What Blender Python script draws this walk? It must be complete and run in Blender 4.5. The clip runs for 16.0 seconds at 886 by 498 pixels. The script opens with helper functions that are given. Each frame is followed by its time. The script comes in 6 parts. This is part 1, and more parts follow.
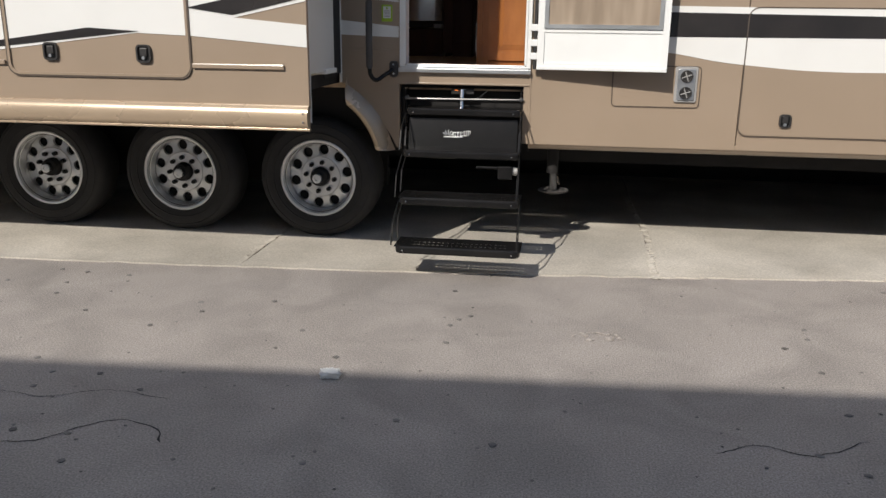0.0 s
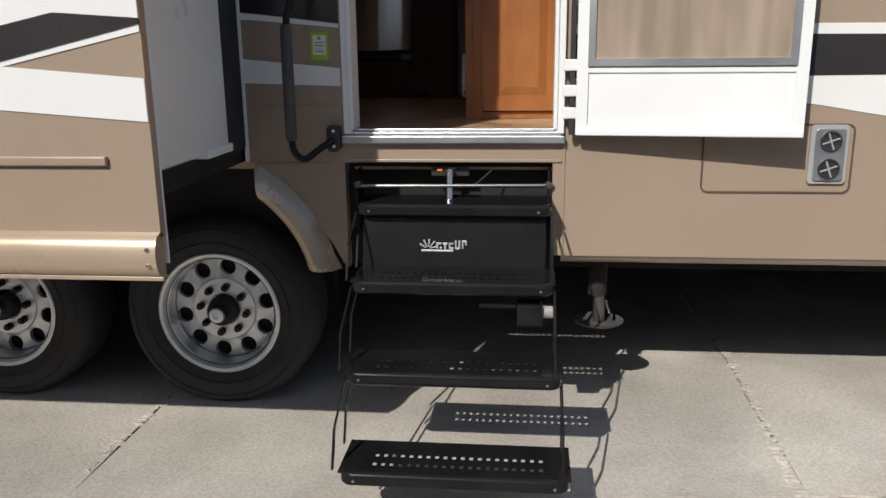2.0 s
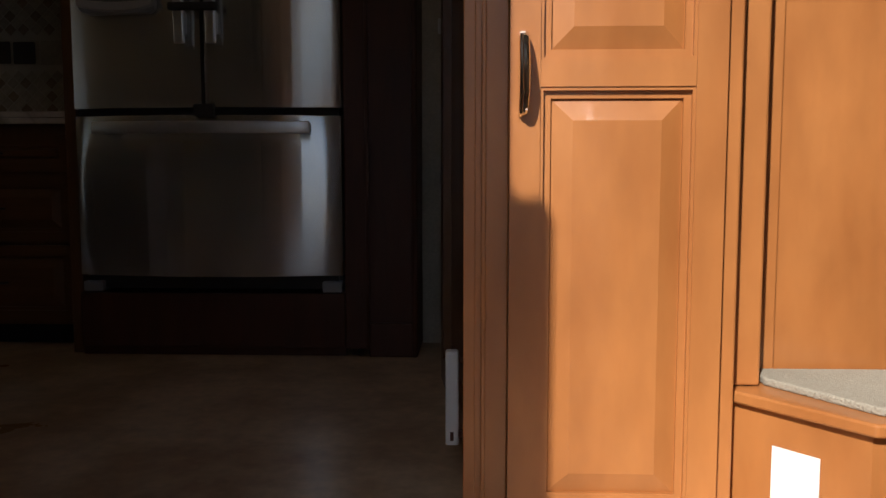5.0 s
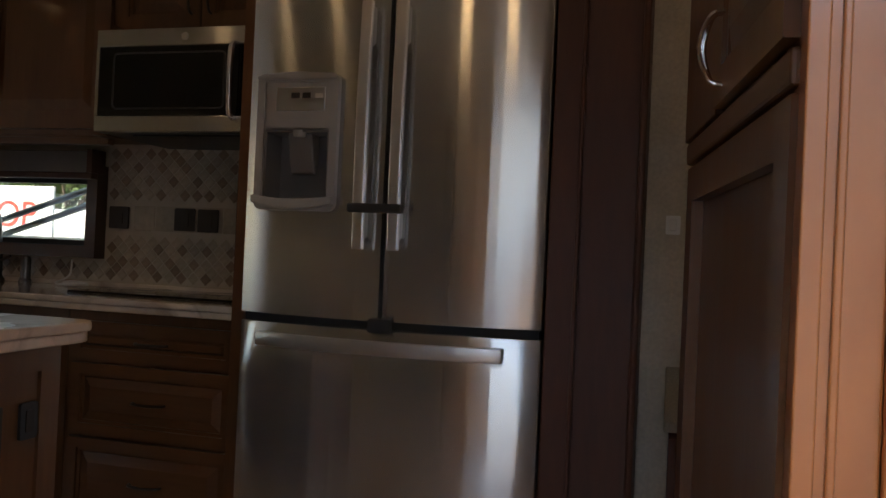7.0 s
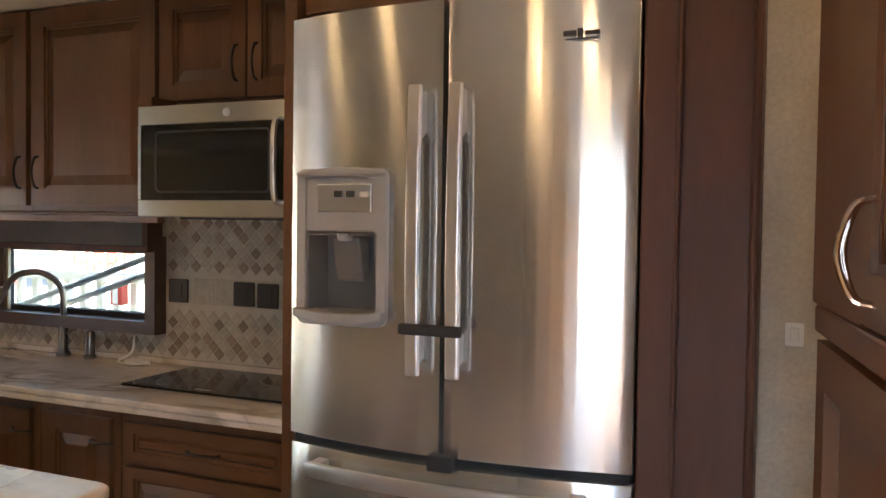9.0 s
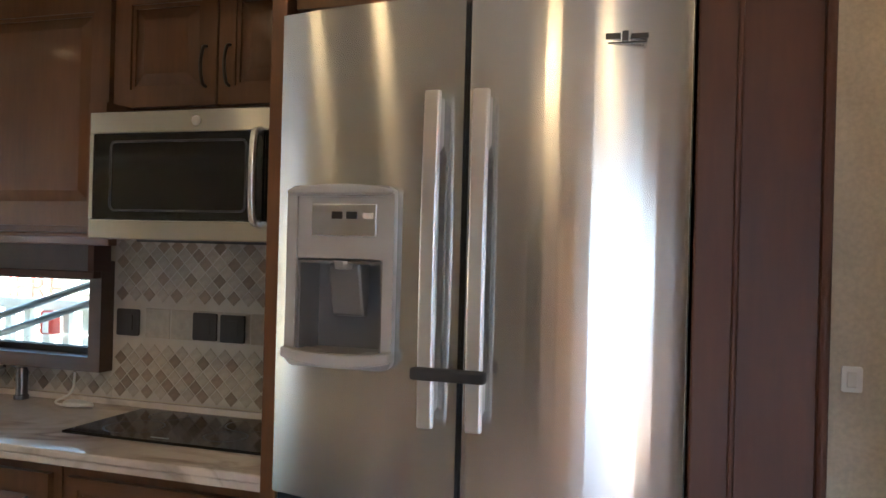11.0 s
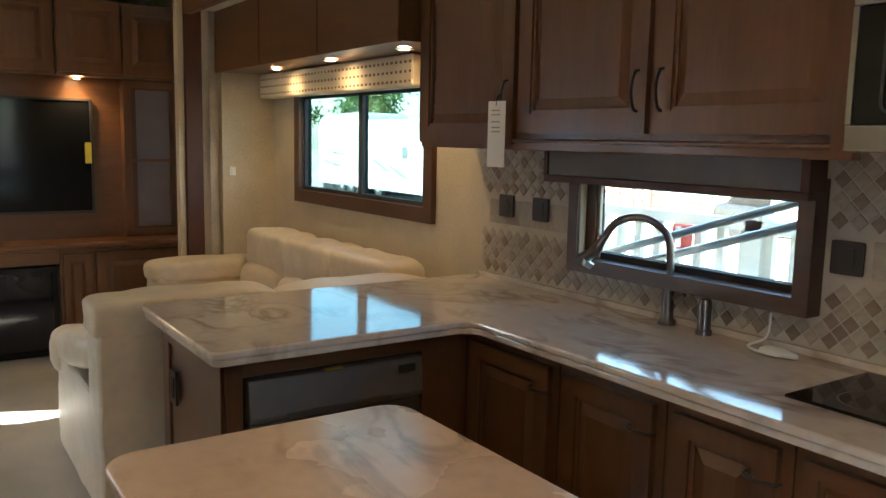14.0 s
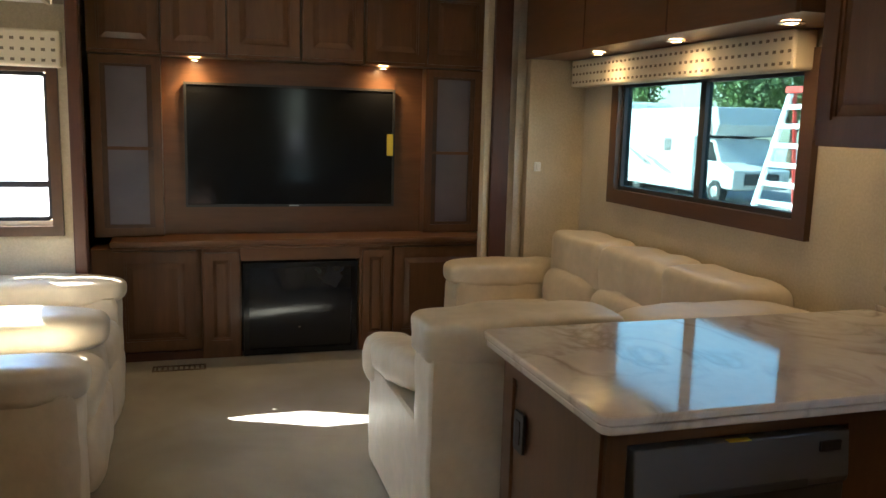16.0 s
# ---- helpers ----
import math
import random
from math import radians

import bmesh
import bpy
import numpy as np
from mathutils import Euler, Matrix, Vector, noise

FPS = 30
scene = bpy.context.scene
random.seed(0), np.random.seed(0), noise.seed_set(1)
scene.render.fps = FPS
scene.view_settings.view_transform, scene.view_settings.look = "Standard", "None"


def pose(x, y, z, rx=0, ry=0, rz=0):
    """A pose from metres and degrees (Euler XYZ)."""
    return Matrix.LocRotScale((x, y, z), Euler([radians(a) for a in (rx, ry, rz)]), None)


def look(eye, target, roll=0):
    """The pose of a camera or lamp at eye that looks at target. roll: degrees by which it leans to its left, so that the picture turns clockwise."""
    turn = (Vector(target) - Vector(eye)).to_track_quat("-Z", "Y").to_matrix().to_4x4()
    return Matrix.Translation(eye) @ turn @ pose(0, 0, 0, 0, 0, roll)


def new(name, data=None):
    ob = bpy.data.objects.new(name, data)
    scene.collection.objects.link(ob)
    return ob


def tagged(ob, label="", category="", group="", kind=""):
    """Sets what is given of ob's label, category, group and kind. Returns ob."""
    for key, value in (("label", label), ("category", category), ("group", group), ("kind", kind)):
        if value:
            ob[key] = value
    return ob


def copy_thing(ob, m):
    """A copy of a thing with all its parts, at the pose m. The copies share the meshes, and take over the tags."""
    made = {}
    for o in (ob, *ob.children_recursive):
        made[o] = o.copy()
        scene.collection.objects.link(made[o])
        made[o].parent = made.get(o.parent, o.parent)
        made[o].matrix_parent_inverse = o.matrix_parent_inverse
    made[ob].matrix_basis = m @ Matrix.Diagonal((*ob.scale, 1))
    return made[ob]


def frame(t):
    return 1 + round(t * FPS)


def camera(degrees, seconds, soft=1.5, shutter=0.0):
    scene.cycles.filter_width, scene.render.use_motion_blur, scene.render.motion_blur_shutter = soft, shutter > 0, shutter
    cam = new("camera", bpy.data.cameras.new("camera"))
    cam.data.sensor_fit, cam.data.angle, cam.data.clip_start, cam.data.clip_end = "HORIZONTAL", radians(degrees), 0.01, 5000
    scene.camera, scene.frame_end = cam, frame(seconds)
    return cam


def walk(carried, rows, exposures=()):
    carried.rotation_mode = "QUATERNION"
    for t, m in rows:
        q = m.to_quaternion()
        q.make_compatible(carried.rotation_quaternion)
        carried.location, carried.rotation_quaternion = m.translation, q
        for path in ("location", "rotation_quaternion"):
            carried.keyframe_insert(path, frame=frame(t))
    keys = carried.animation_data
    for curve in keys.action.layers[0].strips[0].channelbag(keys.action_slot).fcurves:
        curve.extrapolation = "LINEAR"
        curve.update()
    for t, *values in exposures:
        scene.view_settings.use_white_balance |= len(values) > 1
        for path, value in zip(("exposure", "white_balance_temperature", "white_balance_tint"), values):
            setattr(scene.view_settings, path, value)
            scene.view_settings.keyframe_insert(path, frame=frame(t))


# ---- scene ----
cam = camera(57.3, 16.0)
PATH = [
    (0, (0.723, -4.602, 1.263), (0.46, -2.693, 0.728), 0.7),
    (0.5, (0.776, -4.167, 1.26), (0.506, -2.257, 0.732), 0.0),
    (1, (0.705, -3.644, 1.275), (0.44, -1.733, 0.75), -0.7),
    (1.5, (0.61, -3.154, 1.29), (0.354, -1.237, 0.782), -0.6),
    (2, (0.447, -2.704, 1.319), (0.243, -0.776, 0.829), -0.7),
    (2.5, (0.301, -2.252, 1.353), (0.159, -0.308, 0.904), -0.3),
    (3, (0.213, -1.807, 1.387), (0.134, 0.161, 1.037), 0.3),
    (3.5, (0.129, -1.413, 1.41), (0.169, 0.574, 1.188), 1.5),
    (3.7, (0.135, -1.261, 1.411), (0.173, 0.731, 1.242), 1.5),
    (5.8, (0.211, -0.147, 1.819), (-0.005, 1.833, 1.636), 1.5),
    (6, (0.180, -0.107, 1.863), (-0.080, 1.872, 1.723), 2.5),
    (6.5, (0.143, -0.066, 1.993), (-0.257, 1.892, 1.907), 1.1),
    (7, (0.062, 0.093, 2.053), (-0.468, 2.021, 2.069), 2.6),
    (7.5, (0.037, 0.249, 2.193), (-0.662, 2.122, 2.169), 1.9),
    (8, (0.008, 0.36, 2.25), (-0.8, 2.19, 2.226), 1.7),
    (8.5, (0.023, 0.38, 2.419), (-0.7, 2.243, 2.338), 0.8),
    (9, (0.041, 0.449, 2.431), (-0.726, 2.295, 2.366), 0.8),
    (9.5, (0.09, 0.468, 2.4), (-0.78, 2.266, 2.307), 1.1),
    (9.7, (0.048, 0.483, 2.347), (-0.792, 2.296, 2.283), 1.4),
    (11.8, (-0.39, 0.749, 2.471), (-0.962, 2.666, 2.478), 1.2),
    (12, (-0.443, 0.769, 2.466), (-1.068, 2.669, 2.431), 1.2),
    (12.5, (-0.581, 0.769, 2.45), (-1.421, 2.576, 2.282), 1.3),
    (13, (-0.697, 0.778, 2.451), (-1.81, 2.42, 2.195), 2.0),
    (13.5, (-0.822, 0.809, 2.427), (-2.228, 2.208, 2.167), 1.8),
    (14, (-0.954, 0.859, 2.442), (-2.593, 1.975, 2.177), 1.2),
    (14.5, (-1.097, 0.88, 2.428), (-2.844, 1.816, 2.164), 1.6),
    (15, (-1.288, 0.853, 2.423), (-3.092, 1.673, 2.153), 1.8),
    (15.5, (-1.451, 0.759, 2.448), (-3.299, 1.476, 2.178), 1.9),
    (16, (-1.618, 0.746, 2.456), (-3.508, 1.325, 2.151), 1.5),
]
walk(cam, [(t, look(eye, target, roll)) for t, eye, target, roll in PATH], [(0, -0.1, 6500, 10), (1.0, -0.05, 6450, 10), (2.0, -0.1, 6300, 10), (2.5, 0.05, 6300, 10), (3.0, -0.1, 6400, 10), (3.7, 0.05, 6400, 10), (5.8, 0.9, 6400, 10), (6.3, 0.95, 6350, 10), (7.0, 2.5, 6400, 10), (7.5, 3.75, 6400, 10), (8.0, 4.3, 6500, 10), (9.0, 4.55, 6400, 10), (12.0, 4.5, 5450, 2), (13.0, 4.5, 5500, 2), (14.0, 4.5, 5750, 2), (15.0, 4.45, 5750, 1), (16.0, 4.28, 5600, 1)])
# ---- world, sun, lamps ----
SUN_WAY = Vector((0.435, 1.0, -0.86)).normalized()
world = bpy.data.worlds.new("sky")
scene.world = world
world.use_nodes = True
wn = world.node_tree
sky = wn.nodes.new("ShaderNodeTexSky")
sky.sky_type, sky.sun_disc = "NISHITA", False
sky.sun_elevation = math.asin(-SUN_WAY.z)
sky.sun_rotation = math.atan2(-SUN_WAY.x, -SUN_WAY.y)
wn.links.new(sky.outputs["Color"], wn.nodes["Background"].inputs["Color"])
wn.nodes["Background"].inputs["Strength"].default_value = 0.115
sun = new("sun", bpy.data.lights.new("sun", "SUN"))
sun.data.energy, sun.data.angle, sun.data.color = 4.5, radians(0.55), (1.0, 0.95, 0.87)
sun.rotation_euler = SUN_WAY.to_track_quat("-Z", "Y").to_euler()

ZF = 1.0      # coach floor
ZC = 1.858    # worktops
YB = 3.0      # kitchen wall
WARM = (1.0, 0.62, 0.30)


def spot_lamp(x, y, z, watts, spread=130):
    ob = new("lamp", bpy.data.lights.new("lamp", "SPOT"))
    ob.data.energy, ob.data.color, ob.data.shadow_soft_size = watts, WARM, 0.03
    ob.data.spot_size, ob.data.spot_blend = radians(spread), 0.6
    ob.location = (x, y, z)
    return ob


PUCKS = [(-5.52, 2.76, 2.832), (-4.80, 2.76, 2.832), (-4.08, 2.76, 2.832), (-6.79, 0.75, 2.79), (-6.79, 1.90, 2.79)]
# the living room pair and the hall lamp (last three) are unseen, added fill
CEILING_LAMPS = [(-1.55, 1.45, 3.44), (-2.15, 1.45, 3.44), (-0.55, 1.2, 3.44), (-0.2, 1.2, 3.44), (-5.2, 1.3, 3.44), (-3.6, 1.2, 3.44), (0.3, 2.1, 3.44)]
for px, py, pz in PUCKS:
    spot_lamp(px, py, pz - 0.02, 0.4 if px < -6 else 0.22)
for px, py, pz in CEILING_LAMPS:
    spot_lamp(px, py, pz - 0.03, 0.10 if px > -3 else 0.03, 150)

# ---- materials ----
def surf(name, col, col2=None, scale=6.0, rough=0.5, metal=0.0, bump=0.0, bscale=80.0, stretch=(1, 1, 1), coat=0.0, fine=0.0, detail=4.0, lo=0.35, hi=0.65, vary=0.0, aniso=0.0, glow=0.0, blot=None):
    m = bpy.data.materials.new(name)
    m.use_nodes = True
    t, L = m.node_tree, m.node_tree.links
    b = t.nodes["Principled BSDF"]
    co = t.nodes.new("ShaderNodeTexCoord")
    mp = t.nodes.new("ShaderNodeMapping")
    mp.inputs["Scale"].default_value = stretch
    L.new(co.outputs["Object"], mp.inputs["Vector"])
    n1 = t.nodes.new("ShaderNodeTexNoise")
    n1.inputs["Scale"].default_value, n1.inputs["Detail"].default_value = scale, detail
    L.new(mp.outputs["Vector"], n1.inputs["Vector"])
    ramp = t.nodes.new("ShaderNodeValToRGB")
    ramp.color_ramp.elements[0].position, ramp.color_ramp.elements[1].position = lo, hi
    c2 = col2 or tuple(c * 0.86 for c in col)
    ramp.color_ramp.elements[0].color, ramp.color_ramp.elements[1].color = (*c2, 1), (*col, 1)
    L.new(n1.outputs["Fac"], ramp.inputs["Fac"])
    out = ramp.outputs["Color"]
    n2 = t.nodes.new("ShaderNodeTexNoise")
    n2.inputs["Scale"].default_value, n2.inputs["Detail"].default_value = bscale, 3.0
    L.new(mp.outputs["Vector"], n2.inputs["Vector"])
    if fine:
        mx = t.nodes.new("ShaderNodeMix")
        mx.data_type, mx.blend_type = "RGBA", "MULTIPLY"
        mr = t.nodes.new("ShaderNodeMapRange")
        mr.inputs["From Min"].default_value, mr.inputs["From Max"].default_value = 0.3, 0.7
        mr.inputs["To Min"].default_value, mr.inputs["To Max"].default_value = 1.0 - fine, 1.0 + fine * 0.4
        L.new(n2.outputs["Fac"], mr.inputs["Value"])
        mx.inputs["Factor"].default_value = 1.0
        L.new(out, mx.inputs["A"])
        L.new(mr.outputs["Result"], mx.inputs["B"])
        out = mx.outputs["Result"]
    if blot:
        n3 = t.nodes.new("ShaderNodeTexNoise")
        n3.inputs["Scale"].default_value, n3.inputs["Detail"].default_value, n3.inputs["Distortion"].default_value = blot[0], 6.0, 0.8
        L.new(co.outputs["Object"], n3.inputs["Vector"])
        m3 = t.nodes.new("ShaderNodeMapRange")
        m3.inputs["From Min"].default_value, m3.inputs["From Max"].default_value = 0.36, 0.62
        m3.inputs["To Min"].default_value, m3.inputs["To Max"].default_value = 1.0 - blot[1], 1.06
        L.new(n3.outputs["Fac"], m3.inputs["Value"])
        x3 = t.nodes.new("ShaderNodeMix")
        x3.data_type, x3.blend_type = "RGBA", "MULTIPLY"
        x3.inputs["Factor"].default_value = 1.0
        L.new(out, x3.inputs["A"])
        L.new(m3.outputs["Result"], x3.inputs["B"])
        out = x3.outputs["Result"]
    if vary:
        oi = t.nodes.new("ShaderNodeObjectInfo")
        hv = t.nodes.new("ShaderNodeHueSaturation")
        mr2 = t.nodes.new("ShaderNodeMapRange")
        mr2.inputs["To Min"].default_value, mr2.inputs["To Max"].default_value = 1.0 - vary, 1.0 + vary
        L.new(oi.outputs["Random"], mr2.inputs["Value"])
        L.new(mr2.outputs["Result"], hv.inputs["Value"])
        L.new(out, hv.inputs["Color"])
        out = hv.outputs["Color"]
    L.new(out, b.inputs["Base Color"])
    rr = t.nodes.new("ShaderNodeMapRange")
    rr.inputs["To Min"].default_value, rr.inputs["To Max"].default_value = max(0.02, rough - 0.07), min(1.0, rough + 0.07)
    L.new(n1.outputs["Fac"], rr.inputs["Value"])
    L.new(rr.outputs["Result"], b.inputs["Roughness"])
    b.inputs["Metallic"].default_value = metal
    b.inputs["Coat Weight"].default_value, b.inputs["Coat Roughness"].default_value = coat, 0.08
    if aniso:
        b.inputs["Anisotropic"].default_value = aniso
        b.inputs["Anisotropic Rotation"].default_value = 0.25
        tg = t.nodes.new("ShaderNodeTangent")
        tg.direction_type, tg.axis = "RADIAL", "Z"
        L.new(tg.outputs["Tangent"], b.inputs["Tangent"])
    if bump:
        bp = t.nodes.new("ShaderNodeBump")
        bp.inputs["Strength"].default_value, bp.inputs["Distance"].default_value = bump, 0.004
        L.new(n2.outputs["Fac"], bp.inputs["Height"])
        L.new(bp.outputs["Normal"], b.inputs["Normal"])
    if glow:
        b.inputs["Emission Color"].default_value, b.inputs["Emission Strength"].default_value = (*col, 1), glow
    return m


def wood(name, dark, light, rough=0.36, axis=2, coat=0.14):
    st = [7.0, 7.0, 7.0]
    st[axis] = 0.9
    m = surf(name, light, dark, 2.2, rough, stretch=tuple(st), bscale=11.0, bump=0.03, coat=coat, fine=0.10, lo=0.2, hi=0.8)
    return m


def glass(name, tint=(1, 1, 1), rough=0.0, clear=0.92):
    m = bpy.data.materials.new(name)
    m.use_nodes = True
    t, L = m.node_tree, m.node_tree.links
    t.nodes.remove(t.nodes["Principled BSDF"])
    tr, gl, mx = t.nodes.new("ShaderNodeBsdfTransparent"), t.nodes.new("ShaderNodeBsdfGlossy"), t.nodes.new("ShaderNodeMixShader")
    tr.inputs["Color"].default_value, gl.inputs["Roughness"].default_value = (*tint, 1), 0.02
    mx.inputs["Fac"].default_value = 1 - clear
    L.new(tr.outputs[0], mx.inputs[1]); L.new(gl.outputs[0], mx.inputs[2])
    L.new(mx.outputs[0], t.nodes["Material Output"].inputs["Surface"])
    return m


def marble(name, base, vein, rough=0.09, coat=0.5):
    m = surf(name, base, tuple(c * 0.9 for c in base), 3.0, rough, coat=coat, bscale=30, fine=0.05)
    t, L = m.node_tree, m.node_tree.links
    b = t.nodes["Principled BSDF"]
    src = b.inputs["Base Color"].links[0].from_socket
    mp = t.nodes.new("ShaderNodeMapping")
    mp.inputs["Rotation"].default_value, mp.inputs["Scale"].default_value = (0, 0, 0.7), (1.0, 1.7, 1.0)
    co = t.nodes.new("ShaderNodeTexCoord")
    L.new(co.outputs["Object"], mp.inputs["Vector"])
    n = t.nodes.new("ShaderNodeTexNoise")
    n.inputs["Scale"].default_value, n.inputs["Detail"].default_value, n.inputs["Distortion"].default_value = 2.3, 4.0, 1.4
    L.new(mp.outputs["Vector"], n.inputs["Vector"])
    r = t.nodes.new("ShaderNodeValToRGB")
    e = r.color_ramp.elements
    e[0].position, e[0].color = 0.42, (0, 0, 0, 1)
    e[1].position, e[1].color = 0.58, (0, 0, 0, 1)
    mid = r.color_ramp.elements.new(0.5)
    mid.color = (0.62, 0.62, 0.62, 1)
    L.new(n.outputs["Fac"], r.inputs["Fac"])
    w = t.nodes.new("ShaderNodeTexNoise")
    w.inputs["Scale"].default_value, w.inputs["Detail"].default_value = 2.8, 3.0
    L.new(co.outputs["Object"], w.inputs["Vector"])
    wr = t.nodes.new("ShaderNodeMapRange")
    wr.inputs["From Min"].default_value, wr.inputs["From Max"].default_value = 0.42, 0.62
    L.new(w.outputs["Fac"], wr.inputs["Value"])
    wm = t.nodes.new("ShaderNodeMath")
    wm.operation = "MULTIPLY"
    L.new(r.outputs["Color"], wm.inputs[0])
    L.new(wr.outputs["Result"], wm.inputs[1])
    mx = t.nodes.new("ShaderNodeMix")
    mx.data_type = "RGBA"
    L.new(wm.outputs["Value"], mx.inputs["Factor"])
    L.new(src, mx.inputs["A"])
    mx.inputs["B"].default_value = (*vein, 1)
    L.new(mx.outputs["Result"], b.inputs["Base Color"])
    return m


ASPHALT = surf("asphalt", (0.41, 0.368, 0.336), (0.355, 0.318, 0.288), 1.6, 0.9, bump=0.7, bscale=150, fine=0.42, detail=12, lo=0.3, hi=0.7, blot=(2.6, 0.14))
CONCRETE = surf("concrete", (0.62, 0.57, 0.495), (0.49, 0.445, 0.38), 2.2, 0.88, bump=0.5, bscale=90, fine=0.2, detail=10, lo=0.3, hi=0.7, vary=0.05, blot=(1.1, 0.2))
GRIT = surf("grit", (0.30, 0.28, 0.26), (0.1, 0.09, 0.085), 9, 0.9, vary=0.3)
TAN = surf("tan_gelcoat", (0.34, 0.26, 0.19), (0.32, 0.245, 0.178), 2.0, 0.3, coat=0.35, bscale=40)
WHITE = surf("white_gelcoat", (0.80, 0.79, 0.76), (0.76, 0.75, 0.72), 2.0, 0.3, coat=0.3, bscale=40)
STRIPE = surf("dark_stripe", (0.032, 0.028, 0.027), (0.022, 0.02, 0.02), 3.0, 0.25, coat=0.3)
GOLD = surf("metallic_tan_trim", (0.56, 0.43, 0.30), (0.50, 0.385, 0.27), 3.0, 0.28, metal=0.35, coat=0.3)
WHITE_METAL = surf("white_painted_metal", (0.82, 0.82, 0.80), (0.77, 0.77, 0.75), 3.0, 0.38, bscale=60)
ALU = surf("aluminium", (0.62, 0.63, 0.64), (0.52, 0.53, 0.54), 5.0, 0.36, metal=0.9, bscale=60)
CHROME = surf("chrome", (0.8, 0.8, 0.8), (0.72, 0.72, 0.72), 5.0, 0.12, metal=1.0)
NICKEL = surf("brushed_nickel", (0.22, 0.20, 0.185), (0.17, 0.155, 0.145), 9.0, 0.3, metal=1.0)
BRONZE = surf("dark_bronze", (0.10, 0.085, 0.075), (0.07, 0.06, 0.055), 9.0, 0.3, metal=0.9)
RIM = surf("rim_aluminium", (0.78, 0.78, 0.78), (0.68, 0.68, 0.68), 9.0, 0.36, metal=0.6, bscale=50)
RUBBER = surf("rubber", (0.022, 0.021, 0.021), (0.03, 0.028, 0.027), 8.0, 0.82, bump=0.2, bscale=60)
BLACK_STEEL = surf("black_painted_steel", (0.010, 0.010, 0.010), (0.016, 0.015, 0.015), 7.0, 0.13, bscale=50, bump=0.015)
BLACK_STEEL.node_tree.nodes["Principled BSDF"].inputs["Specular IOR Level"].default_value = 0.25
UNDER = surf("underbody_black", (0.012, 0.011, 0.011), (0.02, 0.018, 0.017), 4.0, 0.9)
FOAM = surf("grey_foam", (0.085, 0.078, 0.075), (0.065, 0.06, 0.057), 12.0, 0.75, bump=0.2)
SCREEN = surf("screen_mesh", (0.37, 0.29, 0.215), (0.25, 0.19, 0.135), 2.6, 0.75, stretch=(7, 7, 1.0), lo=0.35, hi=0.65, detail=1.5)
VINYL = surf("vinyl_floor", (0.66, 0.48, 0.31), (0.42, 0.26, 0.145), 5.5, 0.3, lo=0.38, hi=0.62, stretch=(1.0, 1.0, 1.0), detail=10, coat=0.15, fine=0.16, bscale=30)
CARPET = surf("carpet", (0.40, 0.36, 0.29), (0.33, 0.295, 0.235), 2.4, 0.97, bump=0.9, bscale=260, fine=0.22, blot=(1.3, 0.16))
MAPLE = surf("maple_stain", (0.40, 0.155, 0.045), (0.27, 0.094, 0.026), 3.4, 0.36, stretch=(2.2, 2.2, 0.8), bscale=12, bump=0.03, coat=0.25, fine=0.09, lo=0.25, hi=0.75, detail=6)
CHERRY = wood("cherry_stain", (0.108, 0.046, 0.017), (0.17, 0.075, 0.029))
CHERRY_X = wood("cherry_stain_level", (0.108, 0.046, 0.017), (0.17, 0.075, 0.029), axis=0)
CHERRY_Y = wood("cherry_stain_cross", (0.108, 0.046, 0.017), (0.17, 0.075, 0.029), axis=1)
FRAMEWOOD = wood("walnut_frame", (0.066, 0.031, 0.016), (0.10, 0.048, 0.024), 0.42, 0, 0.1)
DARKWOOD = wood("dark_cherry", (0.060, 0.019, 0.009), (0.092, 0.030, 0.014), 0.5, 2, 0.0)
STEEL = surf("stainless", (0.65, 0.66, 0.65), (0.60, 0.61, 0.60), 1.2, 0.22, metal=0.86, aniso=1.0, bscale=40)
SATIN = surf("satin_steel", (0.74, 0.73, 0.71), (0.66, 0.65, 0.63), 4.0, 0.36, metal=0.9, bscale=40)
GREY_PLASTIC = surf("grey_plastic", (0.36, 0.35, 0.34), (0.32, 0.31, 0.30), 5.0, 0.38)
DARK_PLASTIC = surf("dark_plastic", (0.03, 0.028, 0.027), (0.04, 0.037, 0.035), 5.0, 0.4)
BLACK_GLASS = surf("black_glass", (0.010, 0.010, 0.011), (0.014, 0.014, 0.014), 3.0, 0.07)
QUARTZ = marble("solid_surface", (0.72, 0.63, 0.545), (0.20, 0.145, 0.10))
QUARTZ_WARM = marble("warm_solid_surface", (0.74, 0.56, 0.425), (0.20, 0.13, 0.085), 0.27, 0.0)
QUARTZ_WARM.node_tree.nodes["Principled BSDF"].inputs["Specular IOR Level"].default_value = 0.2
WALLPAPER = surf("wallpaper", (0.56, 0.48, 0.345), (0.49, 0.42, 0.30), 5.0, 0.8, bump=0.2, bscale=90, fine=0.1, detail=7)
HALLPAPER = surf("mottled_wallpaper", (0.62, 0.555, 0.45), (0.50, 0.445, 0.35), 6.0, 0.7, bump=0.2, bscale=90, fine=0.12, detail=8)
CEIL = surf("ceiling_vinyl", (0.74, 0.70, 0.62), (0.70, 0.66, 0.58), 3.0, 0.7, bump=0.1)
LEATHER = surf("cream_leather", (0.66, 0.56, 0.415), (0.58, 0.485, 0.35), 3.0, 0.38, bump=0.5, bscale=20, fine=0.07)
TILE_A = surf("tile_cream", (0.455, 0.39, 0.30), (0.38, 0.32, 0.245), 9.0, 0.35, vary=0.12, bscale=60, fine=0.12)
TILE_B = surf("tile_brown", (0.29, 0.215, 0.15), (0.22, 0.165, 0.115), 9.0, 0.35, vary=0.18, bscale=60, fine=0.12)
